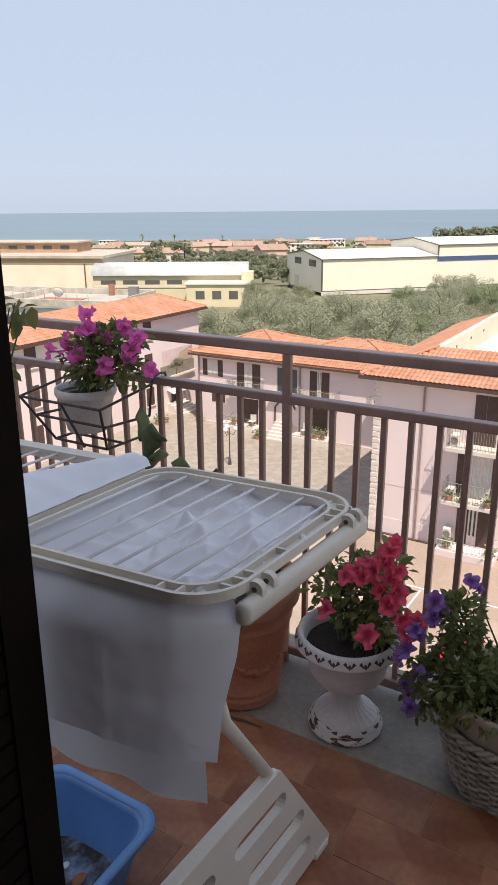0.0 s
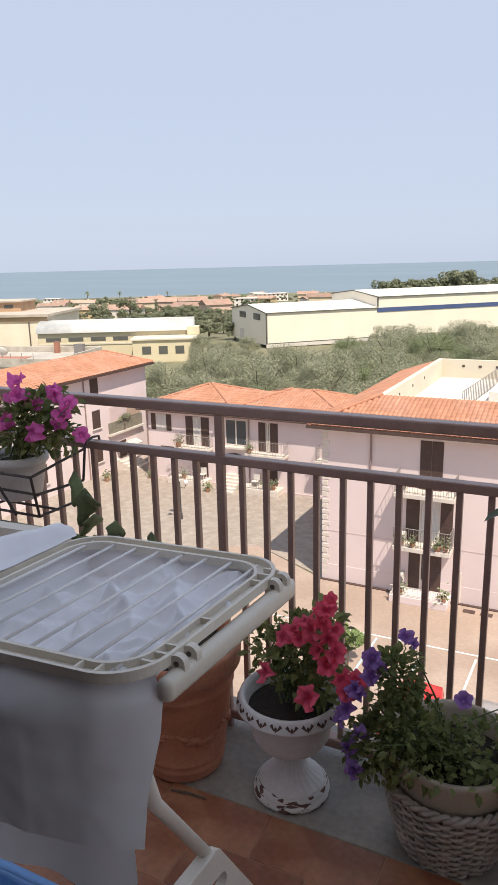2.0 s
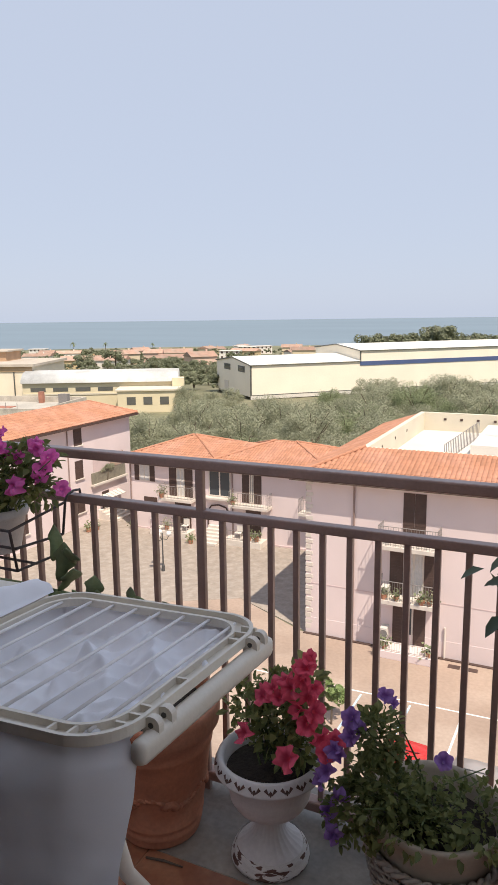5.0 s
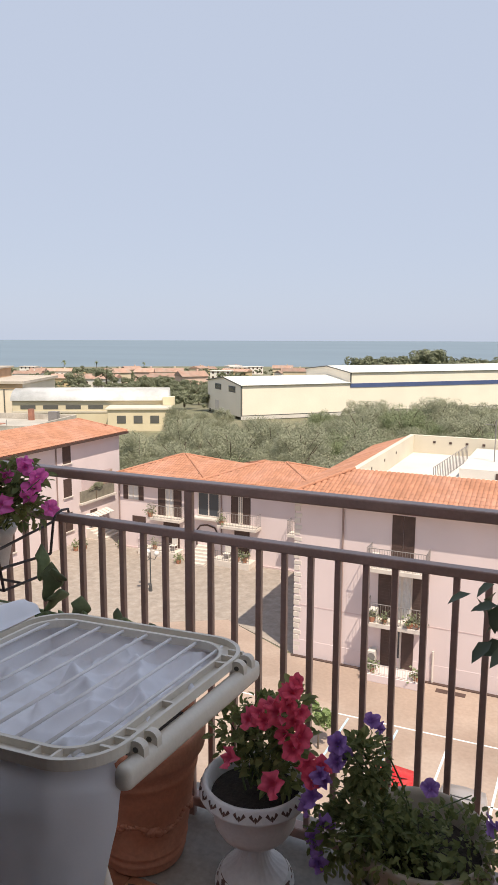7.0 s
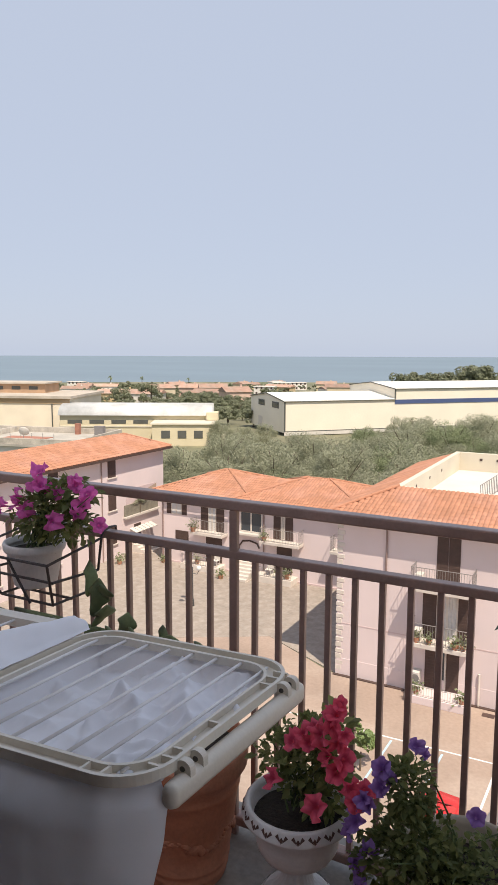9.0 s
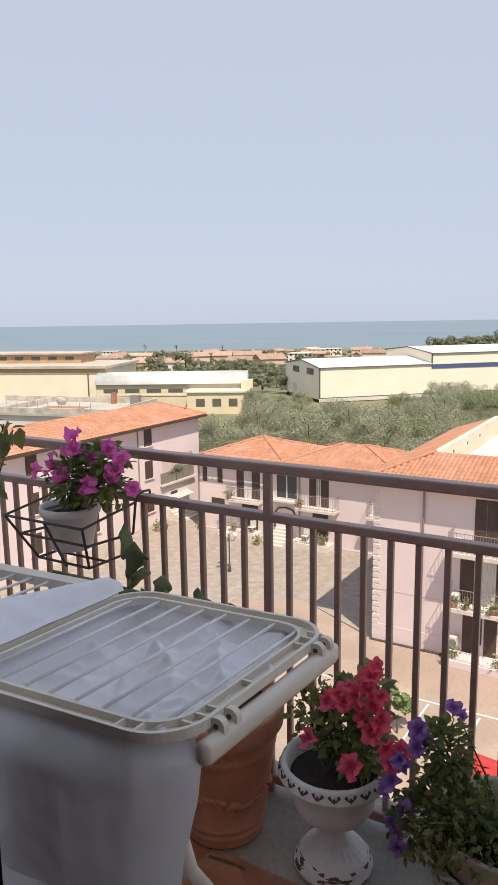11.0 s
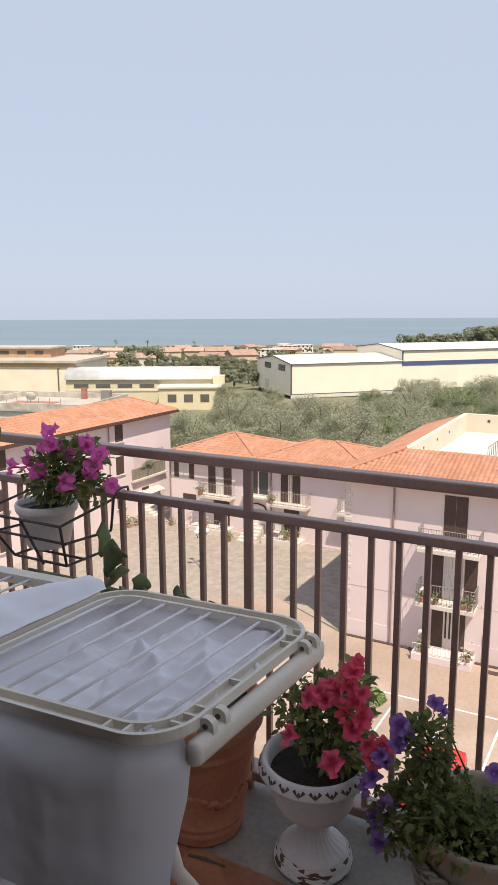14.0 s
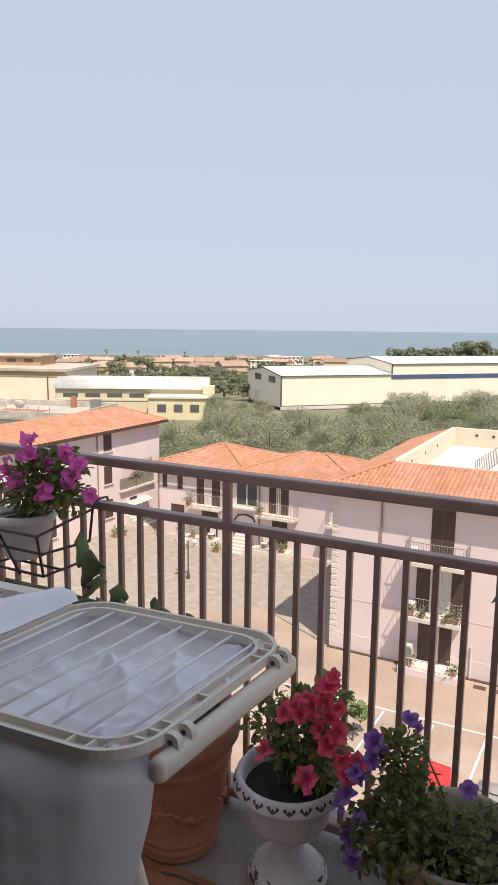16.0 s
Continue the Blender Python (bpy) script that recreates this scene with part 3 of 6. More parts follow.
# white garden chairs on the raised patios
for x, y, z in ((-21.9, CY - 0.6, -14.55), (-26.4, CY - 0.6, -14.55)):
    ch = thing("garden_chair", (x, y, z), "white plastic garden chair on a raised patio", "chair", "patio chairs")
    part("seat", box(-0.25, 0.25, -0.25, 0.25, 0.4, 0.44, None, 0.01), M_WHITEWALL, ch)
    part("backrest", box(-0.25, 0.25, 0.2, 0.25, 0.44, 0.9, None, 0.01), M_WHITEWALL, ch)
    for lx in (-0.22, 0.22):
        for ly in (-0.22, 0.22):
            part("leg", rod((lx, ly, 0), (lx, ly, 0.4), 0.02, None, 6), M_WHITEWALL, ch)
# drain holes in the terrace parapet
for k in range(4):
    part("drain_hole", box(-8.6 + k * 1.1, -8.42 + k * 1.1, 49.37, 49.4, -5.95, -5.8), M_SHUT, right_block)
for k in range(3):
    part("drain_hole", box(-9.95, -9.93, 38 + k * 3, 38.18 + k * 3, -6.0, -5.85), M_SHUT, right_block)
part("window", box(-3.6, -2.2, 40.96, 41.0, -6.55, -6.2), M_SHUT, right_block)

# ---------- halls and low buildings beyond the grove ----------
hall = thing("warehouse", (-62.3, 131.5, -15.45), "long cream metal warehouse with a pale sheet roof", "warehouse", rz=46.5)


def gable_hall(parent, x0, x1, w, eave, peak, base=0.0, trim_from=0.0):
    bm = bmesh.new()
    pts = [(0, base), (w, base), (w, eave), (w / 2, peak), (0, eave)]
    a = [bm.verts.new((x0, y, z)) for y, z in pts]
    b = [bm.verts.new((x1, y, z)) for y, z in pts]
    for i in range(5):
        bm.faces.new((a[i], b[i], b[(i + 1) % 5], a[(i + 1) % 5]))
    bm.faces.new(a)
    bm.faces.new(b[::-1])
    part("wall", bm, M_WAREH, parent, "cream metal cladding")
    for y0, y1 in ((-0.25, w / 2), (w + 0.25, w / 2)):
        z0 = eave - 0.02
        part("roof", slab([(x0 - 0.2, y0, z0 + 0.12), (x1, y0, z0 + 0.12), (x1, y1, peak + 0.12), (x0 - 0.2, y1, peak + 0.12)], 0.1), M_WROOF, parent, "pale corrugated sheet roof")
    t = bmesh.new()
    box(x0 - 0.15, x1, -0.3, -0.24, eave - 0.12, eave + 0.05, t)
    box(x0 - 0.08, x0 + 0.18, -0.08, 0.18, trim_from, eave, t)
    for y0, y1 in ((-0.2, w / 2), (w + 0.2, w / 2)):
        rod((x0 - 0.18, y0, eave), (x0 - 0.18, y1, peak + 0.03), 0.13, t, 5)
    part("edge_trim", t, M_TRIM, parent)


gable_hall(hall, 0, 25.8, 22, 6.6, 7.8)
gable_hall(hall, 25.8, 150, 22, 8.9, 9.9, 0.0, 5.65)
part("base_band", box(-0.1, 150, -0.12, 0, -0.5, 0.25), M_WHITEWALL, hall)
part("base_line", box(-0.1, 150, -0.14, 0, 0.25, 0.4), M_TRIM, hall)
part("blue_band", box(25.7, 150, -0.12, -0.01, 5.65, 6.55), M_BLUE, hall, "dark blue cladding band")
for e0 in (3.5, 12.5):
    w = part("window", box(-0.08, 0.0, e0, e0 + 4.0, 4.9, 6.2), M_TRIM, hall)
    part("pane", box(-0.1, -0.08, e0 + 0.25, e0 + 3.75, 5.1, 6.0), M_GLASS, w)
part("door", box(-0.08, 0, 14, 16.5, 0, 2.4), M_STONE, hall)

depot = thing("workshop", (-95.5, 101.0, -16.0), "low yellow workshop with a long weathered white barrel roof", "workshop", rz=28.6)
part("wall", box(0, 29, 0, 9, 0, 5.2), M_YELLOW, depot, "yellow rendered wall")
bm = bmesh.new()
prof = [(4.5 - 5.0 * math.cos(t), 5.2 + 2.1 * math.sin(t)) for t in np.linspace(0, math.pi, 13)]
a = [bm.verts.new((-0.2, y, z)) for y, z in prof]
b = [bm.verts.new((29.2, y, z)) for y, z in prof]
for i in range(12):
    bm.faces.new((a[i], b[i], b[i + 1], a[i + 1]))
bm.faces.new(a)
bm.faces.new(b)
part("roof", bm, M_BARREL, depot, "weathered white barrel roof", True)
for k in range(6):
    part("window", box(1.5 + k * 4.2, 4.3 + k * 4.2, -0.06, 0, 3.6, 4.3), M_TRIM, depot)
part("string_course", box(-0.1, 29.1, -0.12, 0, 2.9, 3.2), M_CREAM, depot)
annex = part("annex", box(18.5, 29.8, -6.5, -0.02, 0, 4.1, None, 0.03), M_YELLOW, depot, "flat-roofed yellow annex")
part("roof_slab", box(18.2, 30.0, -6.8, -0.1, 4.1, 4.35), M_CREAM, annex)
part("chimney_wall", box(28.2, 30.4, -1.4, 1.5, 4.4, 5.9), M_YELLOW, depot)
for k in range(3):
    part("window", box(20.2 + k * 3, 21.8 + k * 3, -6.56, -6.5, 1.6, 3.0), M_TRIM, annex)

M_OLDROOF = mat("weathered_roof_slab", (0.46, 0.40, 0.33), 0.9, 0.15, 0.4, 0.1, 8)
M_STOREW = mat("pale_cream_render", (0.80, 0.70, 0.55), 0.85, 0.06, 0.3, 0.1, 10)
store = thing("storehouse", (-128.0, 92.0, -16.2), "large cream flat-roofed storehouse", "storehouse", rz=22)
part("wall", box(0, 34, 0, 20, 0, 8.2), M_STOREW, store, "cream rendered wall")
part("roof", box(-0.5, 34.6, -0.6, 20.4, 8.3, 8.8), M_OLDROOF, store, "pale flat roof with a projecting edge")
part("eave_band", box(-0.1, 34.2, -0.15, 0, 7.3, 8.3), mat("tan_fascia", (0.48, 0.33, 0.20), 0.85, 0.08, 0.4, 0.1, 10), store)
M_RUSTW = mat("rust_coloured_render", (0.47, 0.30, 0.19), 0.85, 0.12, 0.4, 0.1, 10)
upper = part("upper_storey", box(1.5, 25.5, 9, 17, 8.8, 10.7), M_RUSTW, store, "rust-coloured upper storey")
part("roof_slab", box(1.0, 26.0, 8.4, 17.5, 10.7, 11.0), M_OLDROOF, upper, "pale flat roof")
for k in range(6):
    part("window", box(3.0 + k * 3.8, 4.9 + k * 3.8, 8.94, 9.0, 9.5, 10.2), M_TRIM, upper)
part("downpipe", rod((30.6, -0.2, 0), (30.6, -0.2, 7.3), 0.12), M_TRIM, store)

M_FLOORR = mat("dull_red_tile", (0.36, 0.16, 0.11), 0.85, 0.15, 1.5, 0.1, 10)
low = thing("low_building", (-92.0, 66.0, -15.4), "low grey concrete building with a flat roof", "building", rz=14)
part("wall", box(0, 27, 0, 14, 0, 3.6), M_WHITEWALL, low, "weathered pale concrete")
part("roof", box(-0.4, 27.4, -0.4, 14.4, 3.6, 3.9), mat("grey_roof_screed", (0.42, 0.39, 0.34), 0.95, 0.15, 0.3, 0.1, 6), low, "grey flat roof")
part("door", box(23.4, 24.6, -0.06, 0, 0.8, 3.1), M_TRIM, low)
M_OLDW = mat("weathered_parapet_render", (0.52, 0.47, 0.40), 0.95, 0.2, 0.5, 0.2, 6, col2=(0.40, 0.36, 0.31), mixscale=0.7)
for x0, x1, y0, y1 in ((-0.3, 27.3, 14.0, 14.3), (27.0, 27.3, -0.3, 14.0), (-0.3, 27.0, -0.3, -0.02), (9.0, 9.3, 0.0, 14.0)):
    part("parapet", box(x0, x1, y0, y1, 3.9, 4.75, None, 0.03), M_OLDW, low, "weathered parapet")
part("tiled_patch", box(12, 19, 3.5, 8, 3.9, 3.98), M_FLOORR, low, "dull red terrace tiles")
for k in range(9):
    part("rail_post", rod((10.0 + k * 1.7, 0.2, 3.9), (10.0 + k * 1.7, 0.2, 5.5), 0.035, None, 6), M_IRON, low)
part("chimney", box(20.2, 20.9, 12.5, 13.2, 3.9, 5.6), M_FLOORR, low, "short brick chimney")
part("vent_box", box(24.0, 25.4, 11.5, 12.5, 3.9, 5.4), M_IRON, low)
dish = thing("satellite_dish", (-76.0, 73.0, -11.4), "white satellite dish on a flat roof", "satellite dish")
part("pole", rod((0, 0, -0.3), (0, 0, 0.9), 0.05), M_IRON, dish)
part("reflector", move(lathe([(0.0, 0.0), (0.35, 0.05), (0.62, 0.16), (0.75, 0.25), (0.76, 0.27)], 20), pose(0, 0, 1.2, 60, 0, -150)), M_WHITEWALL, dish, smooth=True)

# ---------- trees ----------


def crown_mesh(name, rx, rz, lobes, leaves, size, material, seed, cz=0.0):
    """Many small leaf clumps gathered on uneven lobes."""
    rnd = random.Random(seed)
    cen = []
    for _ in range(lobes):
        a, e = rnd.uniform(0, 2 * math.pi), rnd.uniform(-0.5, 1.0)
        q = rnd.uniform(0.35, 0.92)
        cen.append((Vector((math.cos(a) * math.cos(e) * rx * q, math.sin(a) * math.cos(e) * rx * q, cz + math.sin(e) * rz * q)), rnd.uniform(0.17, 0.36)))
    vs, fs = [], []
    for _ in range(leaves):
        c, rr = rnd.choice(cen)
        d = Vector((rnd.gauss(0, 1), rnd.gauss(0, 1), rnd.gauss(0.15, 1))).normalized()
        p = c + Vector((d.x * rx, d.y * rx, d.z * rz)) * rr * rnd.uniform(0.72, 1.08)
        up = (d + Vector((rnd.gauss(0, 0.22), rnd.gauss(0, 0.22), rnd.gauss(0.2, 0.22)))).normalized()
        s = up.cross(Vector((rnd.gauss(0, 1), rnd.gauss(0, 1), rnd.gauss(0, 1)))).normalized()
        t = up.cross(s)
        k, w = len(vs), size * rnd.uniform(0.6, 1.4)
        h = w * rnd.uniform(0.35, 0.6)
        vs += [p - s * w, p - t * h + up * h * 0.3, p + s * w, p + t * h + up * h * 0.3]
        fs += [(k, k + 1, k + 2), (k, k + 2, k + 3)]
    me = bpy.data.meshes.new(name)
    me.from_pydata(vs, [], fs)
    me.materials.append(material)
    return me


def tree(name, label, height, rx, rz, leaves, size, material, seed, lobes=16, trunk=0.16):
    t = thing(name, (0, 0, 0), label, "tree")
    rnd = random.Random(seed)
    bm = bmesh.new()
    top = Vector((rnd.uniform(-0.2, 0.2), rnd.uniform(-0.2, 0.2), height - rz * 1.1))
    tube([(0, 0, -0.2), (0.05, 0, height * 0.2), tuple(top)], [trunk * 1.4, trunk, trunk * 0.75], bm, 7)
    for k in range(5):
        a = k * 1.25 + rnd.uniform(-0.3, 0.3)
        tube([tuple(top - Vector((0, 0, 0.3))), tuple(top + Vector((math.cos(a) * rx * 0.3, math.sin(a) * rx * 0.3, rz * 0.35))),
              tuple(top + Vector((math.cos(a) * rx * 0.62, math.sin(a) * rx * 0.62, rz * 0.8)))], [trunk * 0.5, trunk * 0.3, trunk * 0.1], bm, 5)
    part("trunk", bm, M_BARK, t)
    cr = new("crown", crown_mesh("crown", rx, rz, lobes, leaves, size, material, seed, height - rz))
    cr.parent = t
    return t


def ground_at(x, y, h=0.0):
    return pose(x, y, ground_height(x, y) + h, 0, 0, random.uniform(0, 360))


olives = [tree("olive_tree", "grey-green olive tree in a dense grove", 6.4, 3.3, 3.0, 9500, 0.082, M_OLIVE, 3, 34),
          tree("olive_tree", "grey-green olive tree in a dense grove", 5.9, 3.6, 2.8, 9500, 0.082, M_OLIVE, 8, 34),
          tree("olive_tree", "darker green tree in a dense grove", 7.2, 3.1, 3.5, 9500, 0.082, M_PINE, 12, 34)]
rnd = random.Random(5)
spots = []


def az_of(x, y):
    return math.atan2(-x, y)


for row in range(12):
    for col in range(22):
        az = radians(-2 + col * 1.85 + rnd.uniform(-0.6, 0.6) + (row % 2) * 0.7)
        d = 60 + row * 7.4 + rnd.uniform(-2.5, 2.5)
        x, y = -d * math.sin(az), d * math.cos(az)
        if y < 54.5 or (x < -34 and y < 56):
            continue
        # stay clear of the warehouse, the workshop and the low building
        lx = (x + 62.3) * math.cos(radians(46.5)) + (y - 131.5) * math.sin(radians(46.5))
        ly = -(x + 62.3) * math.sin(radians(46.5)) + (y - 131.5) * math.cos(radians(46.5))
        if ly > -4.5 - 0.02 * lx and lx > -6:
            continue
        if math.degrees(az) > (36 if d < 82 else 31) or d > 128:
            continue
        if d > 98 and 19.5 < math.degrees(az) < 26:
            continue
        spots.append((x, y))
for i, (x, y) in enumerate(spots):
    src = olives[rnd.choice((0, 0, 1, 1, 2))]
    m = ground_at(x, y)
    s = rnd.choice((rnd.uniform(0.75, 0.95), rnd.uniform(0.9, 1.25))) * (1.0 if y < 85 else 0.70 if math.degrees(az_of(x, y)) > 16 else 1.05)
    o = copy_thing(src, m)
    o.scale = (s * rnd.uniform(0.9, 1.1), s * rnd.uniform(0.9, 1.1), s)
    tagged(o, group="grove")
for o, (x, y) in zip(olives, ((-38, 82), (-24, 88), (-12, 92))):
    o.matrix_basis = ground_at(x, y)
    o.scale = (0.95, 0.95, 0.9)
    tagged(o, group="grove")

# bushes and trees about the far houses
# separate leaf colours for the distant trees
M_FARLEAF = leafmat("far_tree_leaves", (0.12, 0.14, 0.075), (0.27, 0.285, 0.18))
# distance haze is put into this roof colour, duller than the near tiles
M_HAZEDROOF = mat("haze_dulled_roof_tile", (0.42, 0.26, 0.195), 0.9, 0.18, 0.6, 0.1, 6, col2=(0.34, 0.25, 0.20), mixscale=0.3, random_amount=0.3)
round_tree = tree("far_tree", "dark green tree among the far houses", 9, 4.6, 3.9, 1500, 0.36, M_FARLEAF, 21, 14, 0.3)
round_tree.matrix_basis = ground_at(-150, 205)
tagged(round_tree, group="far trees")
bushy = tree("far_tree", "grey-green tree among the far houses", 6.5, 5.2, 3.0, 1500, 0.36, M_FARLEAF, 22, 14, 0.3)
bushy.matrix_basis = ground_at(-172, 215)
tagged(bushy, group="far trees")


def polar(az, d):
    return -d * math.sin(radians(az)), d * math.cos(radians(az))


far_bush = tree("far_tree", "small dark green tree near the shore houses", 7.5, 5.0, 3.4, 520, 0.6, M_FARLEAF, 23, 10, 0.3)
far_bush.matrix_basis = ground_at(*(-260, 330))
tagged(far_bush, group="far trees")
shore = []
for i in range(520):
    az, d = rnd.uniform(2, 56), rnd.choice((rnd.uniform(200, 330), rnd.uniform(330, 600), rnd.uniform(480, 640)))
    if d < 240 and az < 25:
        d = rnd.uniform(420, 620)
    spot = ground_at(*polar(az, d))
    s = rnd.uniform(0.6, 1.1) * (0.55 if d < 330 else 0.72 if d < 470 else 0.55)
    wx, wy = s * rnd.uniform(0.9, 1.5), s * rnd.uniform(0.9, 1.5)
    if d > 330:
        shore.append(spot @ Matrix.Diagonal((wx, wy, s, 1)))
    else:
        o = copy_thing(rnd.choice((round_tree, bushy)), spot)
        o.scale = (wx, wy, s)
# scrub between the workshop and the town, and shrubs before the workshop
for i in range(46):
    az, d = rnd.uniform(25.5, 34), rnd.uniform(165, 300)
    o = copy_thing(rnd.choice((round_tree, bushy)), ground_at(*polar(az, d)))
    k = rnd.uniform(0.35, 0.62)
    o.scale = (k * rnd.uniform(1.0, 1.5), k * rnd.uniform(1.0, 1.5), k)
for x, y, k in ((-94, 98, 0.34), (-91, 99.5, 0.30), (-86, 102.5, 0.40), (-84, 103, 0.33)):
    o = copy_thing(bushy, pose(x, y, -16.0, 0, 0, 40 * k))
    o.scale = (k, k, k * 1.25)
# the trees too far off to tell apart make one wood
leaves = far_bush.children[1].data if far_bush.children[1].name.startswith("crown") else far_bush.children[0].data
lv = np.array([(*v.co, 1.0) for v in leaves.vertices])
lf = np.array([tuple(p.vertices) for p in leaves.polygons])
wv = np.concatenate([(lv @ np.array(m).T)[:, :3] for m in shore])
wf = np.concatenate([lf + k * len(lv) for k in range(len(shore))])
woods = bpy.data.meshes.new("far_woods")
woods.from_pydata(wv.tolist(), [], wf.tolist())
woods.materials.append(M_FARLEAF)
tagged(new("far_woods", woods), "dark green trees scattered among the shore houses", "trees", kind="stuff")
# the tree belt behind the long warehouse
for i in range(30):
    az = 4 + i * 0.42 + rnd.uniform(-0.3, 0.3)
    o = copy_thing(round_tree, ground_at(*polar(az, 330 + rnd.uniform(-15, 15))))
    s = rnd.uniform(1.2, 1.6)
    if 9.3 < az < 11.0:
        s = 1.95
    elif az > 16:
        s = 0.8
    o.scale = (s, s, s)


def palm(label):
    t = thing("palm_tree", (0, 0, 0), label, "palm tree")
    part("trunk", tube([(0, 0, -0.3), (0.15, 0, 5), (0.0, 0.1, 11)], [0.32, 0.26, 0.22], None, 7), M_BARK, t)
    bm = bmesh.new()
    for k in range(26):
        a, e = k * 2.4, -0.6 + (k % 7) * 0.27
        prev = None
        for j in range(6):
            f = j / 5
            r = 2.6 * f
            z = 11 + math.sin(e) * 2.6 * f - 1.6 * f * f
            c = Vector((math.cos(a) * r * math.cos(e), math.sin(a) * r * math.cos(e), z))
            w = Vector((-math.sin(a), math.cos(a), 0)) * (0.36 * (1 - abs(f - 0.4)))
            cur = [bm.verts.new(c - w), bm.verts.new(c + w)]
            if prev:
                bm.faces.new((prev[0], prev[1], cur[1], cur[0]))
            prev = cur
    part("crown", bm, M_PINE, t)
    return t


pl = palm("tall palm standing above the far houses")
for az, d, s in ((39.4, 520, 0.85), (36.9, 540, 0.8), (33.2, 560, 0.7)):
    o = pl if az == 39.4 else copy_thing(pl, Matrix())
    o.matrix_basis = ground_at(*polar(az, d))
    o.scale = (s, s, s)
    tagged(o, group="palms")


# ---------- far houses ----------
def house(w, dp, h, pitch, render, label):
    t = thing("house", (0, 0, 0), label, "house", "far houses")
    part("wall", box(-w / 2, w / 2, -dp / 2, dp / 2, -1.5, h), render, t)
    rz = h + dp / 2 * pitch
    bm = bmesh.new()
    if pitch:
        o = 0.5
        a = [bm.verts.new(p) for p in ((-w / 2 - o, -dp / 2 - o, h - 0.1), (w / 2 + o, -dp / 2 - o, h - 0.1), (w / 2 + o, 0, rz), (-w / 2 - o, 0, rz),
                                       (w / 2 + o, dp / 2 + o, h - 0.1), (-w / 2 - o, dp / 2 + o, h - 0.1))]
        bm.faces.new((a[0], a[1], a[2], a[3]))
        bm.faces.new((a[3], a[2], a[4], a[5]))
        bm.faces.new((a[0], a[3], a[5]))
        bm.faces.new((a[1], a[4], a[2]))
        bm.faces.new((a[0], a[5], a[4], a[1]))
        r = part("roof", bm, M_HAZEDROOF, t, "terracotta roof dulled for distance haze")
        part("chimney", box(w * 0.2, w * 0.2 + 0.7, -0.4, 0.4, h, rz + 0.7), render, r)
    else:
        part("roof", box(-w / 2 - 0.4, w / 2 + 0.4, -dp / 2 - 0.4, dp / 2 + 0.4, h, h + 0.35, bm), M_STONE, t, "flat pale roof")
    for k in range(int(w // 3)):
        for z in ((0.9, 3.9) if h > 5 else (0.9,)):
            x = -w / 2 + 1.2 + k * 3.0
            part("window", box(x, x + 1.1, -dp / 2 - 0.07, -dp / 2, z, z + 1.4), M_SHUT, t)
    return t


kinds = [house(13, 10, 5.0, 0.35, M_RENDERS[1], "sand-coloured house with a terracotta roof"),
         house(10, 9, 4.8, 0.4, M_RENDERS[2], "rose-coloured house with a terracotta roof"),
         house(16, 10, 3.6, 0.3, M_RENDERS[0], "low white house with a terracotta roof"),
         house(12, 9, 5.2, 0, M_RENDERS[0], "white flat-roofed house near the sea"),
         house(18, 10, 3.6, 0.3, M_RENDERS[3], "low ochre house with a haze-dulled tiled roof")]
placed = []
firsts = list(kinds)


def put_house(k, az, d, rz, s=1.0):
    x, y = polar(az, d)
    src = kinds[k]
    o = src if src in firsts else copy_thing(src, Matrix())
    if src in firsts:
        firsts.remove(src)
    o.matrix_basis = pose(x, y, ground_height(x, y), 0, 0, rz)
    o.scale = (s, s, s)


for k, az, d, rz in ((0, 35.6, 330, 55), (1, 33.0, 350, 20), (4, 38.6, 300, 30), (2, 36.8, 290, 20), (0, 31.2, 340, 35), (1, 29.4, 270, 50),
                     (4, 31.0, 300, 15), (3, 44.5, 250, 30), (3, 47.5, 235, 20), (0, 50.5, 245, 20), (3, 25.6, 480, 20), (3, 24.4, 500, 40),
                     (0, 22.0, 470, 20), (1, 34.2, 430, 60), (2, 39.8, 460, 30), (3, 42.0, 560, 20), (2, 46.0, 570, 20), (3, 50.0, 520, 10)):
    put_house(k, az, d, rz)
for i in range(18):
    put_house(rnd.randrange(5), rnd.uniform(21, 52), rnd.uniform(360, 600), rnd.uniform(0, 90), rnd.uniform(0.7, 1.0))

climber = thing("climbing_plant", (LX + 0.2, 46.2, -11.92), "grey-green plants behind the loggia screen", "climbing plant")
part("stem", tube([(0, 0, 0), (0, 0.1, 0.7)], [0.05, 0.03], None, 6), M_BARK, climber)
cr = new("crown", crown_mesh("crown", 1.0, 0.5, 9, 500, 0.1, M_OLIVE, 77, 1.0))
cr.parent = climber
cr.scale = (0.14, 1.2, 1.0)

# ---------- balcony: setting ----------
RAIL_Y = 1.67
M_TERRA = mat("terracotta_floor_tile", (0.29, 0.105, 0.052), 0.45, 0.2, 6, 0.06, 50, random_amount=0.12, col2=(0.34, 0.15, 0.08), mixscale=9)
M_JOINT = mat("floor_joint", (0.40, 0.23, 0.14), 0.9, 0.15, 20, 0.2, 120)
M_MARBLE = mat("worn_grey_marble", (0.29, 0.25, 0.205), 0.5, 0.2, 9, 0.08, 60, col2=(0.22, 0.205, 0.185), mixscale=4)
M_RAIL = mat("brown_rail_paint", (0.32, 0.205, 0.172), 0.3, 0.12, 10, 0.05, 120)
M_PLAST = mat("grey_white_plastic", (0.71, 0.65, 0.56), 0.42, 0.05, 8, 0.04, 150)
M_CLOTH = mat("white_cotton", (0.87, 0.88, 0.92), 0.95, 0.02, 5, 0.02, 600)
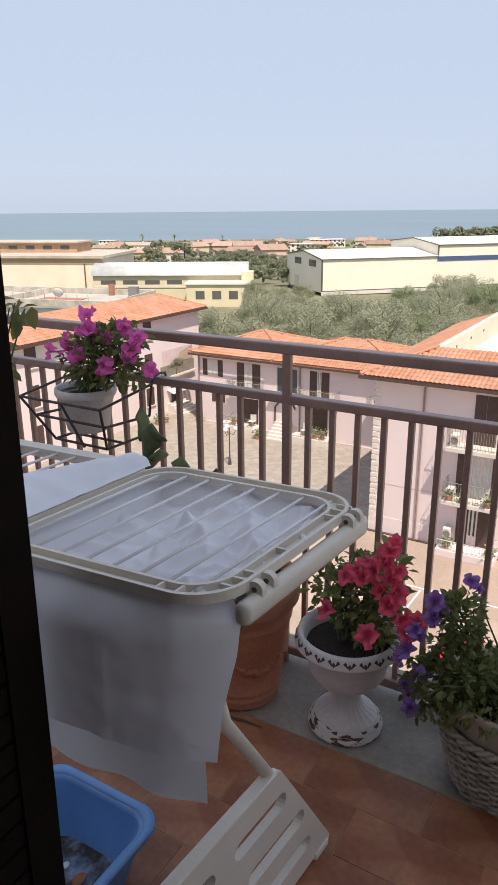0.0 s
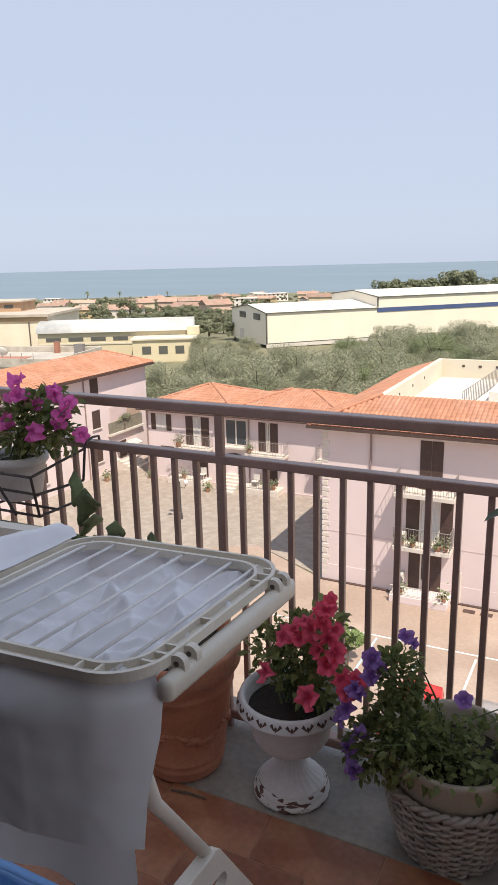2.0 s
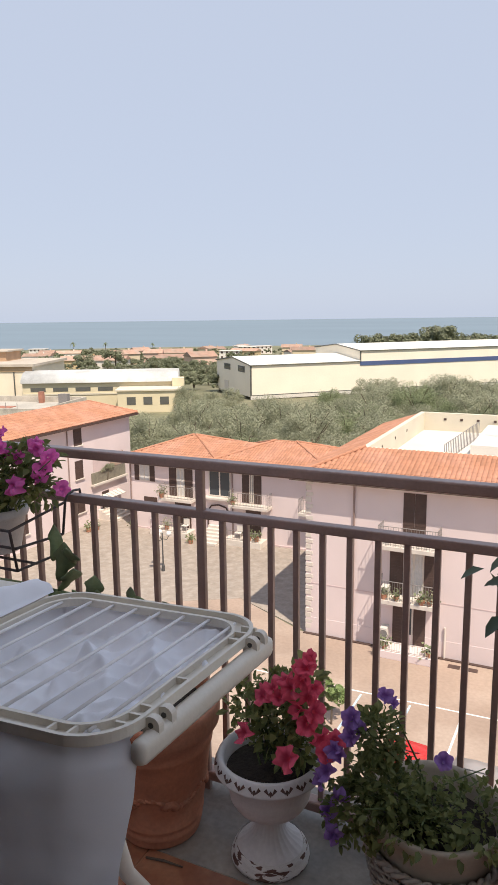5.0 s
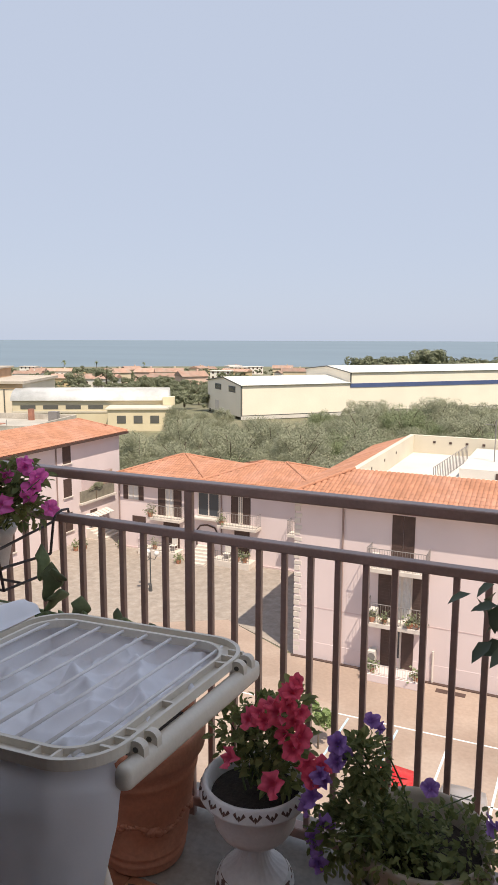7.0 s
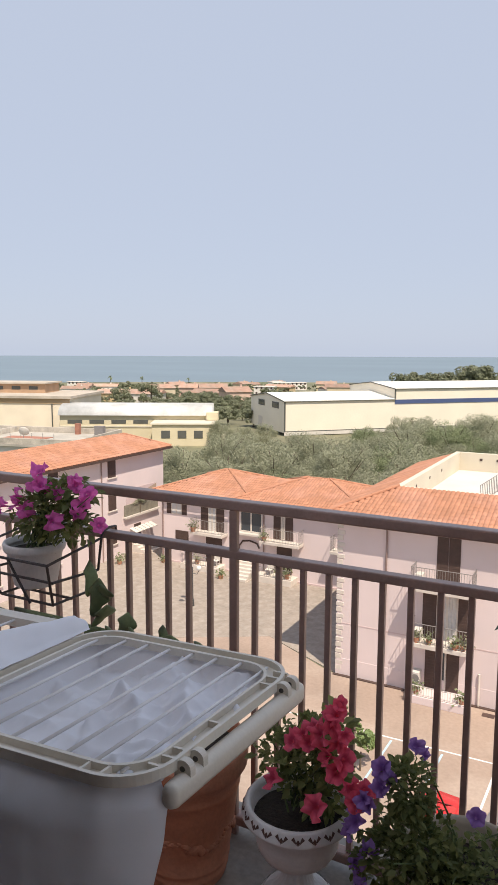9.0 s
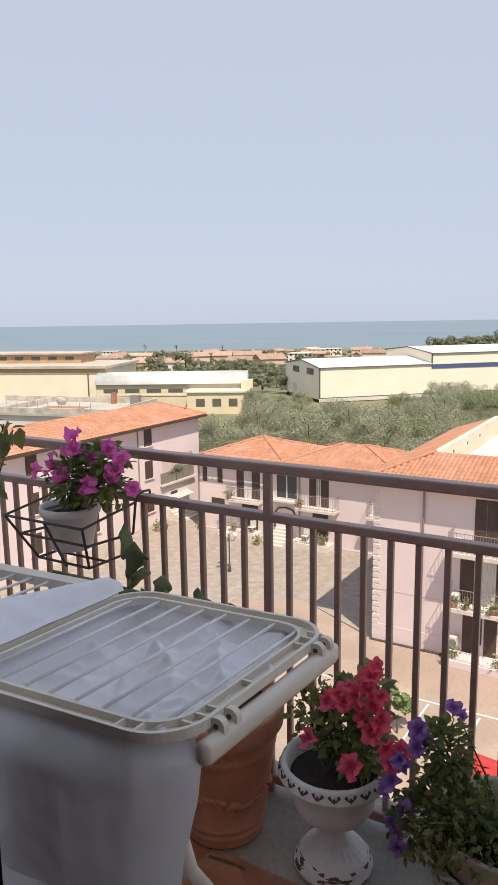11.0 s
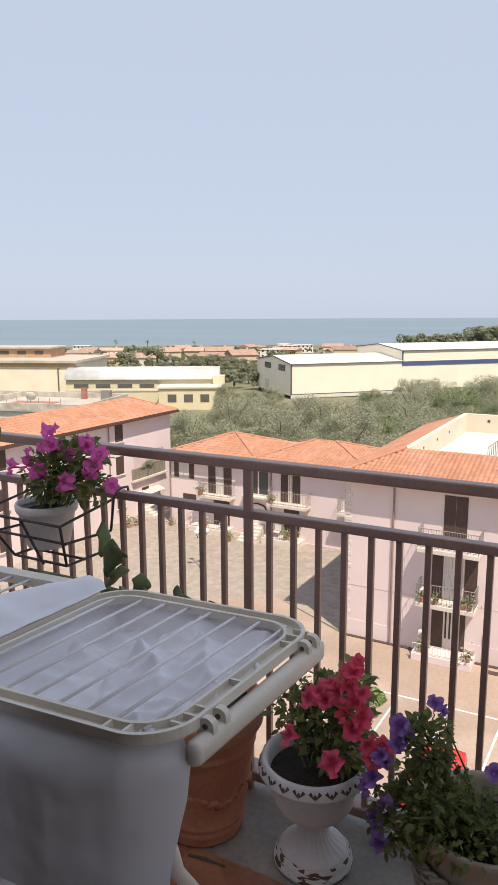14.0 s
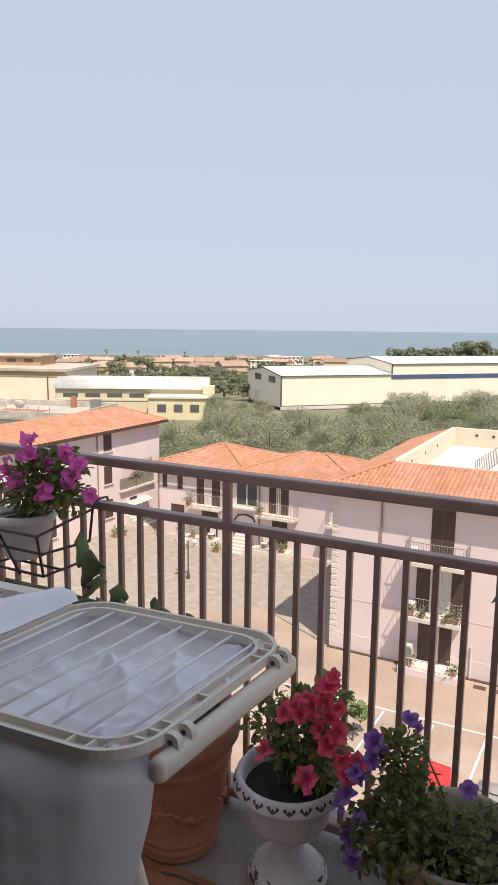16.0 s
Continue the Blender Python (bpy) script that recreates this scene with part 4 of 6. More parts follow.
# thin cotton lets daylight through
cn = M_CLOTH.node_tree.nodes
thin, both = cn.new("ShaderNodeBsdfTranslucent"), cn.new("ShaderNodeMixShader")
thin.inputs["Color"].default_value = (0.86, 0.86, 0.88, 1)
both.inputs[0].default_value = 0.13
M_CLOTH.node_tree.links.new(cn["Principled BSDF"].outputs[0], both.inputs[1])
M_CLOTH.node_tree.links.new(thin.outputs[0], both.inputs[2])
M_CLOTH.node_tree.links.new(both.outputs[0], cn["Material Output"].inputs["Surface"])
M_WIRE = mat("white_coated_wire", (0.80, 0.77, 0.75), 0.5, 0.04, 8, 0.03, 150)
M_POTT = mat("terracotta_pot", (0.43, 0.165, 0.09), 0.75, 0.16, 9, 0.12, 80, col2=(0.46, 0.20, 0.12), mixscale=7)
M_INWALL = mat("room_wall_paint", (0.42, 0.40, 0.37), 0.9, 0.05, 2, 0.05, 60)
# near-white so that the unseen house wall bounces light onto the balcony
M_FACADE = mat("balcony_wall_render", (0.84, 0.84, 0.86), 0.9, 0.04, 2, 0.12, 60)
BX0, BX1 = -3.6, 1.5

tagged(part("floor", box(BX0, BX1, 0.1, 1.382, -0.2, -0.0012), M_JOINT), "terracotta tiled balcony floor", "floor", kind="structure")
bm = box(BX0, BX1, 1.382, 1.8, -0.2, 0.002, None, 0.004)
tagged(part("trim", bm, M_MARBLE), "worn grey marble kerb under the railing", "kerb", kind="structure")
# house wall behind the camera, carried up to 5.7 m to block the sun
wall_bm = bmesh.new()
box(-9, -0.95, -0.25, 0.1, -0.2, 5.7, wall_bm)
box(0.75, 9, -0.25, 0.1, -0.2, 5.7, wall_bm)
box(-0.95, 0.75, -0.25, 0.1, 2.2, 5.7, wall_bm)
box(-0.95, 0.75, -0.25, 0.1, -0.2, -0.004, wall_bm)
tagged(part("wall_house", wall_bm, M_FACADE), "pale rendered house wall with the balcony door opening", "wall", kind="structure")
# storey added out of view, only to shade the balcony
tagged(part("wall_house", box(-9, 9, -4.5, -0.26, 3.01, 5.7), M_FACADE), "unseen upper storey added to keep sun off the balcony", "wall", kind="structure")
room = bmesh.new()
box(-2.4, 2.2, -4.4, -4.3, -0.2, 2.9, room)
box(-2.5, -2.4, -4.4, -0.25, -0.2, 2.9, room)
box(2.2, 2.3, -4.4, -0.25, -0.2, 2.9, room)
tagged(part("wall_room", room, M_INWALL), "plain walls of the room behind", "wall", kind="structure")
tagged(part("ceiling", box(-2.5, 2.3, -4.4, -0.25, 2.9, 3.0), M_WHITEWALL), "plain white room ceiling", "ceiling", kind="structure")
tagged(part("floor", box(-2.5, 2.3, -4.4, -0.25, -0.2, -0.01), M_TERRA), "tiled room floor", "floor", kind="structure")
tagged(part("wall_house", box(BX0 - 6, BX1 + 6, -4.5, -0.26, GZ, -0.21), M_FACADE), "house wall under the balcony", "wall", kind="structure")

leaf = thing("door_shutter", (-0.765, 0.12, 0.02), "dark brown door shutter standing open, blackened for deep shade", "shutter")
leaf.matrix_basis = pose(-0.765, 0.12, 0.02, 0, 1.2, 0)
bm = bmesh.new()
box(-0.03, 0.012, 0, 0.06, 0, 2.15, bm)
box(-0.03, 0.012, 0.37, 0.43, 0, 2.15, bm)
for z in (0, 1.0, 2.05):
    box(-0.03, 0.012, 0.06, 0.37, z, z + 0.1, bm)
# near-black: the shutter's deep shade is put into its colour
M_SHADEDWOOD = mat("shade_blackened_shutter_paint", (0.010, 0.006, 0.004), 0.9, 0.12, 10, 0.08, 90, spec=0.1)
part("frame", bm, M_SHADEDWOOD, leaf)
bm = bmesh.new()
for k in range(40):
    z = 0.12 + k * 0.048
    if 0.96 < z < 1.1:
        continue
    box(-0.022, 0.006, 0.06, 0.37, z, z + 0.04, bm)
part("louvres", bm, M_SHADEDWOOD, leaf)

# ---------- railing ----------
rail = thing("railing", (0, RAIL_Y, 0), "dark brown painted iron balcony railing on a marble kerb", "railing")
part("handrail", box(BX0, BX1, -0.018, 0.022, 0.987, 1.016, None, 0.005), M_RAIL, rail)
part("middle_rail", box(BX0, BX1, -0.017, 0.017, 0.847, 0.872, None, 0.004), M_RAIL, rail)
part("bottom_rail", box(BX0, BX1, -0.02, 0.02, 0.035, 0.065, None, 0.005), M_RAIL, rail)
bal_me = mesh_of(box(-0.008, 0.008, -0.008, 0.008, 0.06, 0.85, None, 0.002), "baluster", M_RAIL)
post_me = mesh_of(box(-0.0125, 0.0125, -0.0165, 0.002, 0.0, 0.988, None, 0.003), "post", M_RAIL)
posts = [-0.9385 + k * 1.53 for k in range(-1, 2)]
x = -0.875 - 0.0742 * 38
while x < BX1:
    if min(abs(x - p) for p in posts) > 0.04:
        o = new("baluster", bal_me)
        o.parent, o.location = rail, (x, 0, 0)
    x += 0.0742
for p in posts:
    o = new("post", post_me)
    o.parent, o.location = rail, (p, 0, 0)

# ---------- drying rack with the washing ----------
rack = thing("drying_rack", (-0.9, 0.82, 0.0), "grey-white plastic folding drying rack hung with a white sheet", "drying rack")
RZ0 = 0.885


def round_rect(x0, x1, y0, y1, r, n=12):
    pts = []
    for cx, cy, a0 in ((x1 - r, y1 - r, 0), (x0 + r, y1 - r, 90), (x0 + r, y0 + r, 180), (x1 - r, y0 + r, 270)):
        for i in range(n + 1):
            a = radians(a0 + 90 * i / n)
            pts.append((cx + r * math.cos(a), cy + r * math.sin(a)))
    return pts


def ring_frame(outer, inner, z0, z1, bm=None):
    bm = bm or bmesh.new()
    k = len(outer)
    o0, o1 = [bm.verts.new((*p, z0)) for p in outer], [bm.verts.new((*p, z1)) for p in outer]
    i0, i1 = [bm.verts.new((*p, z0)) for p in inner], [bm.verts.new((*p, z1)) for p in inner]
    for j in range(k):
        n = (j + 1) % k
        bm.faces.new((o0[j], o0[n], o1[n], o1[j]))
        bm.faces.new((i0[j], i1[j], i1[n], i0[n]))
        bm.faces.new((o1[j], o1[n], i1[n], i1[j]))
        bm.faces.new((o0[j], i0[j], i0[n], o0[n]))
    return bm


SKEW = Matrix(((1, 0.08, 0, -0.0656), (0.08, 1, 0, 0.058), (0, 0, 1, 0), (0, 0, 0, 1)))  # the light frame stands a little out of square
OFF = Matrix.Translation((0.9, -0.82, 0.0)) @ SKEW


def rpart(name, bm, m=None, parent=None, label="", smooth=False):
    return part(name, move(bm, OFF), m or M_PLAST, parent or rack, label, smooth)


# wing frame: two thin rings joined by a floor plate, with ribs between them
X0, X1, Y0, Y1 = -0.905, -0.477, 0.612, 1.035
ro, ri = round_rect(X0, X1, Y0, Y1, 0.075), round_rect(X0 + 0.006, X1 - 0.006, Y0 + 0.006, Y1 - 0.006, 0.07)
wing = rpart("wing_frame", ring_frame(ro, ri, RZ0 - 0.016, RZ0))
mo, mi = round_rect(X0 + 0.022, X1 - 0.026, Y0 + 0.026, Y1 - 0.024, 0.06), round_rect(X0 + 0.028, X1 - 0.031, Y0 + 0.032, Y1 - 0.03, 0.055)
rpart("inner_frame", ring_frame(mo, mi, RZ0 - 0.016, RZ0 - 0.001), None, wing)
rpart("frame_web", ring_frame(round_rect(X0 + 0.004, X1 - 0.004, Y0 + 0.004, Y1 - 0.004, 0.072), round_rect(X0 + 0.026, X1 - 0.029, Y0 + 0.03, Y1 - 0.028, 0.057), RZ0 - 0.0165, RZ0 - 0.012), None, wing)
for y in (0.668, 0.692, 0.716, 0.80, 0.945, 0.972, 0.995):
    rpart("rib", box(X1 - 0.03, X1 - 0.004, y - 0.0022, y + 0.0022, RZ0 - 0.014, RZ0 - 0.002), None, wing)
for x in (-0.545, -0.575):
    rpart("rib", box(x - 0.002, x + 0.002, Y0 + 0.004, Y0 + 0.03, RZ0 - 0.014, RZ0 - 0.002), None, wing)
for k in range(8):
    x = -0.866 + k * 0.0485
    rpart("wire", rod((x, Y0 + 0.028, RZ0 - 0.006), (x, Y1 - 0.027, RZ0 - 0.006), 0.0028, None, 8), M_WIRE, wing, "", True)
# middle frame beyond the wing
XA, XB = -1.95, -0.912
mid_o = round_rect(XA, XB, Y0 - 0.005, Y1 - 0.002, 0.05)
mid_i = round_rect(XA + 0.03, XB - 0.03, Y0 + 0.025, Y1 - 0.032, 0.04)
middle = rpart("middle_frame", ring_frame(mid_o, mid_i, RZ0 - 0.022, RZ0 - 0.002))
for k in range(19):
    x = XA + 0.07 + k * 0.0495
    rpart("wire", rod((x, Y0 + 0.02, RZ0 - 0.008), (x, Y1 - 0.03, RZ0 - 0.008), 0.003, None, 8), M_WIRE, middle, "", True)
M_PIN = mat("dark_hinge_pin", (0.10, 0.09, 0.075), 0.6, 0.1, 9, 0.05, 90)
# hinge beam with knuckles
bm = box(-0.479, -0.455, 0.652, 1.012, RZ0 - 0.054, RZ0 - 0.018, None, 0.010)
beam = rpart("end_beam", bm, None, None, "", True)
for y in (0.694, 0.723, 0.958, 0.985):
    bm = bmesh.new()
    pts = [(-0.482, -0.014), (-0.457, -0.014)] + [(-0.4695 + 0.0125 * math.cos(a), 0.006 + 0.0125 * math.sin(a)) for a in np.linspace(0, math.pi, 11)]
    lo = [bm.verts.new((px, y - 0.0055, RZ0 - 0.019 + pz)) for px, pz in pts]
    hi = [bm.verts.new((px, y + 0.0055, RZ0 - 0.019 + pz)) for px, pz in pts]
    bm.faces.new(lo)
    bm.faces.new(hi)
    for j in range(len(pts)):
        n = (j + 1) % len(pts)
        bm.faces.new((lo[j], lo[n], hi[n], hi[j]))
    lug = rpart("hinge", bm, None, beam)
    rpart("pin", rod((-0.4695, y - 0.0062, RZ0 - 0.013), (-0.4695, y + 0.0062, RZ0 - 0.013), 0.0042, None, 10), M_PIN, lug, "dark hinge pin hole")
# legs
rpart("leg", tube([(-0.56, 0.665, 0.86), (-0.563, 0.746, 0.574), (-0.57, 0.91, 0.315)], 0.0115, None, 10), None, None, "", True)
rpart("leg", tube([(-1.8, 1.0, 0.86), (-1.8, 0.6, 0.012)], 0.014, None, 10), None, None, "", True)
rpart("leg", tube([(-1.84, 0.62, 0.86), (-1.84, 1.05, 0.012)], 0.014, None, 10), None, None, "", True)
# slotted foot panel, a plate in the end plane of the legs
panel = bmesh.new()


def slot(y0, y1, z, r):
    """Long hole with round ends."""
    return ([(y1 - r + r * math.cos(t), z + r * math.sin(t)) for t in np.linspace(-math.pi / 2, math.pi / 2, 9)]
            + [(y0 + r + r * math.cos(t), z + r * math.sin(t)) for t in np.linspace(math.pi / 2, 1.5 * math.pi, 9)])


def holed_plate(loops, x0, x1, bm):
    """Plate in the y-z plane, the first loop its outline, the others holes."""
    flat = [p for lp in loops for p in lp]
    tris = tessellate_polygon([[Vector((y, z, 0)) for y, z in lp] for lp in loops])
    a = [bm.verts.new((x0, y, z)) for y, z in flat]
    b = [bm.verts.new((x1, y, z)) for y, z in flat]
    for t in tris:
        bm.faces.new([a[i] for i in t])
        bm.faces.new([b[i] for i in reversed(t)])
    k = 0
    for lp in loops:
        m = len(lp)
        for i in range(m):
            j = (i + 1) % m
            bm.faces.new((a[k + i], a[k + j], b[k + j], b[k + i]))
        k += m


outline = [(1.104, 0.010), (1.108, 0.018), (0.904, 0.356), (0.890, 0.364), (0.45, 0.364), (0.42, 0.34), (0.42, 0.010)]
holed_plate([outline, slot(0.755, 0.922, 0.280, 0.021), slot(0.54, 0.70, 0.284, 0.021), slot(0.795, 0.992, 0.178, 0.021), slot(0.54, 0.74, 0.184, 0.021),
             slot(0.78, 1.02, 0.085, 0.018), slot(0.54, 0.73, 0.085, 0.018)], -0.572, -0.554, panel)
foot = rpart("foot_panel", panel)
rpart("panel_edge", box(-0.576, -0.550, 0.43, 0.885, 0.358, 0.368, None, 0.003), None, foot)
rpart("foot", box(-0.577, -0.549, 1.04, 1.096, 0.0, 0.02, None, 0.004), None, foot)


# ---------- washing ----------
def fold(u, v, s):
    p = Vector((u * 7, v * 7, s))
    n = noise.noise(p) * 0.5 + noise.noise(p * 2.1) * 0.3
    r = 1 - abs(noise.noise(Vector((u * 5 + v * 3, v * 4.5 - u * 2, s + 4)))) * 2.2
    return n, r


def ridge(q):
    """Sharp-crested wave."""
    q = q - math.floor(q)
    return 1 - abs(2 * q - 1)


def crease(x, y):
    """Crossing folds of crumpled cotton on a doubled layer; the rest lies lower and smoother."""
    bend = 0.035 * noise.noise(Vector((x * 7, y * 7, 2))) + 0.012 * noise.noise(Vector((x * 19, y * 19, 6)))
    w = x + 0.715 + 0.30 * (y - 0.82) + 0.025 * noise.noise(Vector((y * 8, 1, 2)))
    on = 1 / (1 + math.exp(-max(-40, min(40, w * 260))))
    u, v = x * 0.80 + y * 0.60 + bend, -x * 0.62 + y * 0.78 + 0.7 * bend
    patch = 0.55 + 0.9 * noise.noise(Vector((x * 5 + 3, y * 5, 9)))
    h = on * (0.010 + 0.026 * max(0.25, patch) * ridge(u / 0.090) ** 1.4 + 0.020 * max(0.2, 1.1 - patch) * ridge(v / 0.074 + 0.3) ** 1.3)
    h += (1 - on) * (0.006 * ridge((x * 0.35 + y + bend) / 0.09) + 0.004 * noise.noise(Vector((x * 14, y * 14, 4))))
    h += 0.006 * max(0.0, 1 - abs(x + 0.57 - 0.3 * (y - 0.8) + bend) / 0.02)
    for k, (a, f, amp) in enumerate(((1.4, 17.0, 0.006), (0.1, 31.0, 0.004))):
        p, q = x * math.cos(a) + y * math.sin(a), -x * math.sin(a) + y * math.cos(a)
        h += amp * (0.5 - 1.6 * abs(noise.noise(Vector((p * f, q * f * 0.5, 3.3 * k + 0.7)))))
    return h - 0.012


sheet = thing("bed_sheet", (-0.9, 0.82, 0.86), "white cotton sheet crumpled on the rack, hanging over its edge", "sheet")
SOFF = Matrix.Translation((0.9, -0.82, -0.86)) @ SKEW
bm = bmesh.new()
nx, ny = 130, 190
grid = []
for j in range(ny + 1):
    row = []
    for i in range(nx + 1):
        u, v = i / nx, j / ny
        x = -0.893 + u * 0.404
        if v < 0.55:  # lying part, from the far edge toward the front
            f = v / 0.55
            y = 1.018 - f * 0.392
            n, r = fold(x, y, 1.0)
            z = RZ0 - 0.050 + n * 0.006 + 1.6 * crease(x, y)
            rim = min(u, 1 - u, f) * 9
            z = max(z, RZ0 - 0.014 - 0.07 * min(1, rim))
            z = min(z, RZ0 - 0.009 + 0.15 * (z - RZ0 + 0.009)) if z > RZ0 - 0.009 else z
        else:  # hanging part
            f = (v - 0.55) / 0.45
            low = 0.203 + 0.042 * u + 0.008 * math.sin(u * 6 - 1.4)
            z = RZ0 - 0.018 - low * f - 0.016 * min(1, f * 3)
            x += (0.019 * min(1, f * 9) + 0.003 * math.sin(f * 7) - 0.022 * f) * max(0.0, u - 0.35) / 0.65
            y = 0.622 - 0.034 * (1 - 0.75 * max(0.0, (u - 0.6) / 0.4)) * math.sin(min(1, f * 4) * math.pi / 2) + 0.005 * f * math.sin(u * 9 + f * 2) + 0.004 * math.sin(u * 37 + f * 3) * f * max(0.0, 0.45 - u)
            y += 0.004 * noise.noise(Vector((x * 9, z * 6, 3))) + 0.0022 * noise.noise(Vector((x * 34, z * 26, 5))) - 0.005 * max(0.0, 0.3 - u) * abs(noise.noise(Vector((x * 40, z * 9, 6)))) * 6
        if u > 0.78:  # the corner turns in under the rounded frame
            y += 0.045 * ((u - 0.78) / 0.22) ** 2 * (max(0.0, f - 0.8) * 5 if v < 0.55 else 1 - 0.6 * f)
        row.append(bm.verts.new((x, y, z)))
    grid.append(row)
for j in range(ny):
    for i in range(nx):
        bm.faces.new((grid[j][i], grid[j][i + 1], grid[j + 1][i + 1], grid[j + 1][i]))
part("cloth", move(bm, SOFF), M_CLOTH, sheet, "", True)
# lower hem of the second layer behind
bm = bmesh.new()
grid = []
for j in range(31):
    row = []
    for i in range(61):
        u, f = i / 60, j / 30
        x = -1.02 + u * 0.48
        z = RZ0 - 0.04 - f * (0.285 + 0.02 * math.sin(u * 3.0 + 0.5) + 0.085 * u)
        y = 0.640 + 0.022 * max(0.0, (u - 0.6) / 0.4) ** 2 + 0.005 * math.sin(u * 19 + f) * f + 0.008 * noise.noise(Vector((x * 12, z * 9, 9)))
        row.append(bm.verts.new((x, y, z)))
    grid.append(row)
for j in range(30):
    for i in range(60):
        bm.faces.new((grid[j][i], grid[j][i + 1], grid[j + 1][i + 1], grid[j + 1][i]))
part("under_layer", move(bm, SOFF), M_CLOTH, sheet, "", True)
# folded washing over the middle frame
cloth2 = thing("folded_cloth", (-1.1, 0.82, 0.88), "white cloth folded over the wires of the rack", "cloth")
bm = bmesh.new()
grid = []
for j in range(61):
    row = []
    for i in range(41):
        u, v = i / 40, j / 60
        edge = 0.03 * noise.noise(Vector((v * 4, 2, 2)))
        x = -0.900 - u * (0.077 + 0.34 * v) + edge * u
        y = 1.005 - v * 0.40 + 0.02 * noise.noise(Vector((u * 3, v * 3, 5)))
        n, r = fold(x, y, 7.0)
        z = RZ0 - 0.010 + 0.034 * math.sin(math.pi * min(0.98, 0.03 + u)) ** 0.6 + n * 0.012 + 0.4 * crease(x, y)
        z = max(z, RZ0 + 0.004 + 0.3 * (z - RZ0))
        if u > 0.94:
            z -= (u - 0.94) * 0.4
        row.append(bm.verts.new((x, y, z)))
    grid.append(row)
for j in range(60):
    for i in range(40):
        bm.faces.new((grid[j][i], grid[j][i + 1], grid[j + 1][i + 1], grid[j + 1][i]))
part("cloth", move(bm, Matrix.Translation((1.1, -0.82, -0.88)) @ SKEW), M_CLOTH, cloth2, "", True)

# ---------- blue tub ----------
M_BLUEP = mat("blue_plastic", (0.14, 0.33, 0.66), 0.35, 0.06, 9, 0.03, 80)
M_DIRT = mat("wet_dirt", (0.06, 0.05, 0.04), 0.6, 0.4, 30, 0.3, 90, col2=(0.18, 0.24, 0.34), mixscale=22)
tub = thing("plastic_tub", (-0.97, 0.715, 0.0), "blue plastic tub with dirty dregs on the balcony floor", "tub")
bm = bmesh.new()
levels = [(0.115, 0.0), (0.122, 0.004), (0.150, 0.125), (0.152, 0.14), (0.170, 0.142), (0.170, 0.128), (0.165, 0.128), (0.165, 0.136), (0.146, 0.136), (0.143, 0.125), (0.112, 0.012), (0.105, 0.010)]
rings = [[bm.verts.new((px, py, z)) for px, py in round_rect(-e * 0.95, e * 0.95, -e * 0.97, e * 0.97, 0.052)] for e, z in levels]
for a, b in zip(rings, rings[1:]):
    for j in range(len(a)):
        bm.faces.new((a[j], a[(j + 1) % len(a)], b[(j + 1) % len(a)], b[j]))
bm.faces.new(rings[0])
bm.faces.new(rings[-1])
part("body", bm, M_BLUEP, tub, "", True)
bm = bmesh.new()
bm.faces.new([bm.verts.new((px, py, 0.014)) for px, py in round_rect(-0.104, 0.104, -0.104, 0.104, 0.05)])
part("sediment", bm, M_DIRT, tub, "dark wet dregs")
for dx, dy, s in ((0.03, 0.03, 0.014), (0.05, 0.0, 0.01), (-0.02, 0.04, 0.008), (0.01, -0.03, 0.009)):
    b = bmesh.new()
    bmesh.ops.create_icosphere(b, subdivisions=2, radius=s, matrix=Matrix.Translation((dx, dy, 0.018)) @ Matrix.Diagonal((1, 1.3, 0.5, 1)))
    part("debris", b, M_POTT if s > 0.012 else M_CLOTH, tub)

# ---------- plants ----------
M_SOIL = mat("potting_soil", (0.035, 0.026, 0.02), 0.95, 0.3, 30, 0.6, 120)
M_LEAF = leafmat("petunia_leaves", (0.095, 0.13, 0.037), (0.29, 0.315, 0.12), 0.55, 0.48)
M_STEM = mat("green_stem", (0.10, 0.14, 0.05), 0.7, 0.15, 20, 0.1, 100)
M_WHITEP = mat("white_pot_paint", (0.69, 0.67, 0.655), 0.55, 0.08, 12, 0.08, 90)
M_WORN = mat("worn_white_paint", (0.70, 0.68, 0.65), 0.6, 0.08, 14, 0.15, 110, col2=(0.13, 0.065, 0.045), mixscale=26, stretch=(1, 1, 3.5), patch=(0.545, 0.57))
M_RUST = mat("chipped_dark_relief", (0.11, 0.06, 0.045), 0.8, 0.2, 30, 0.2, 120)


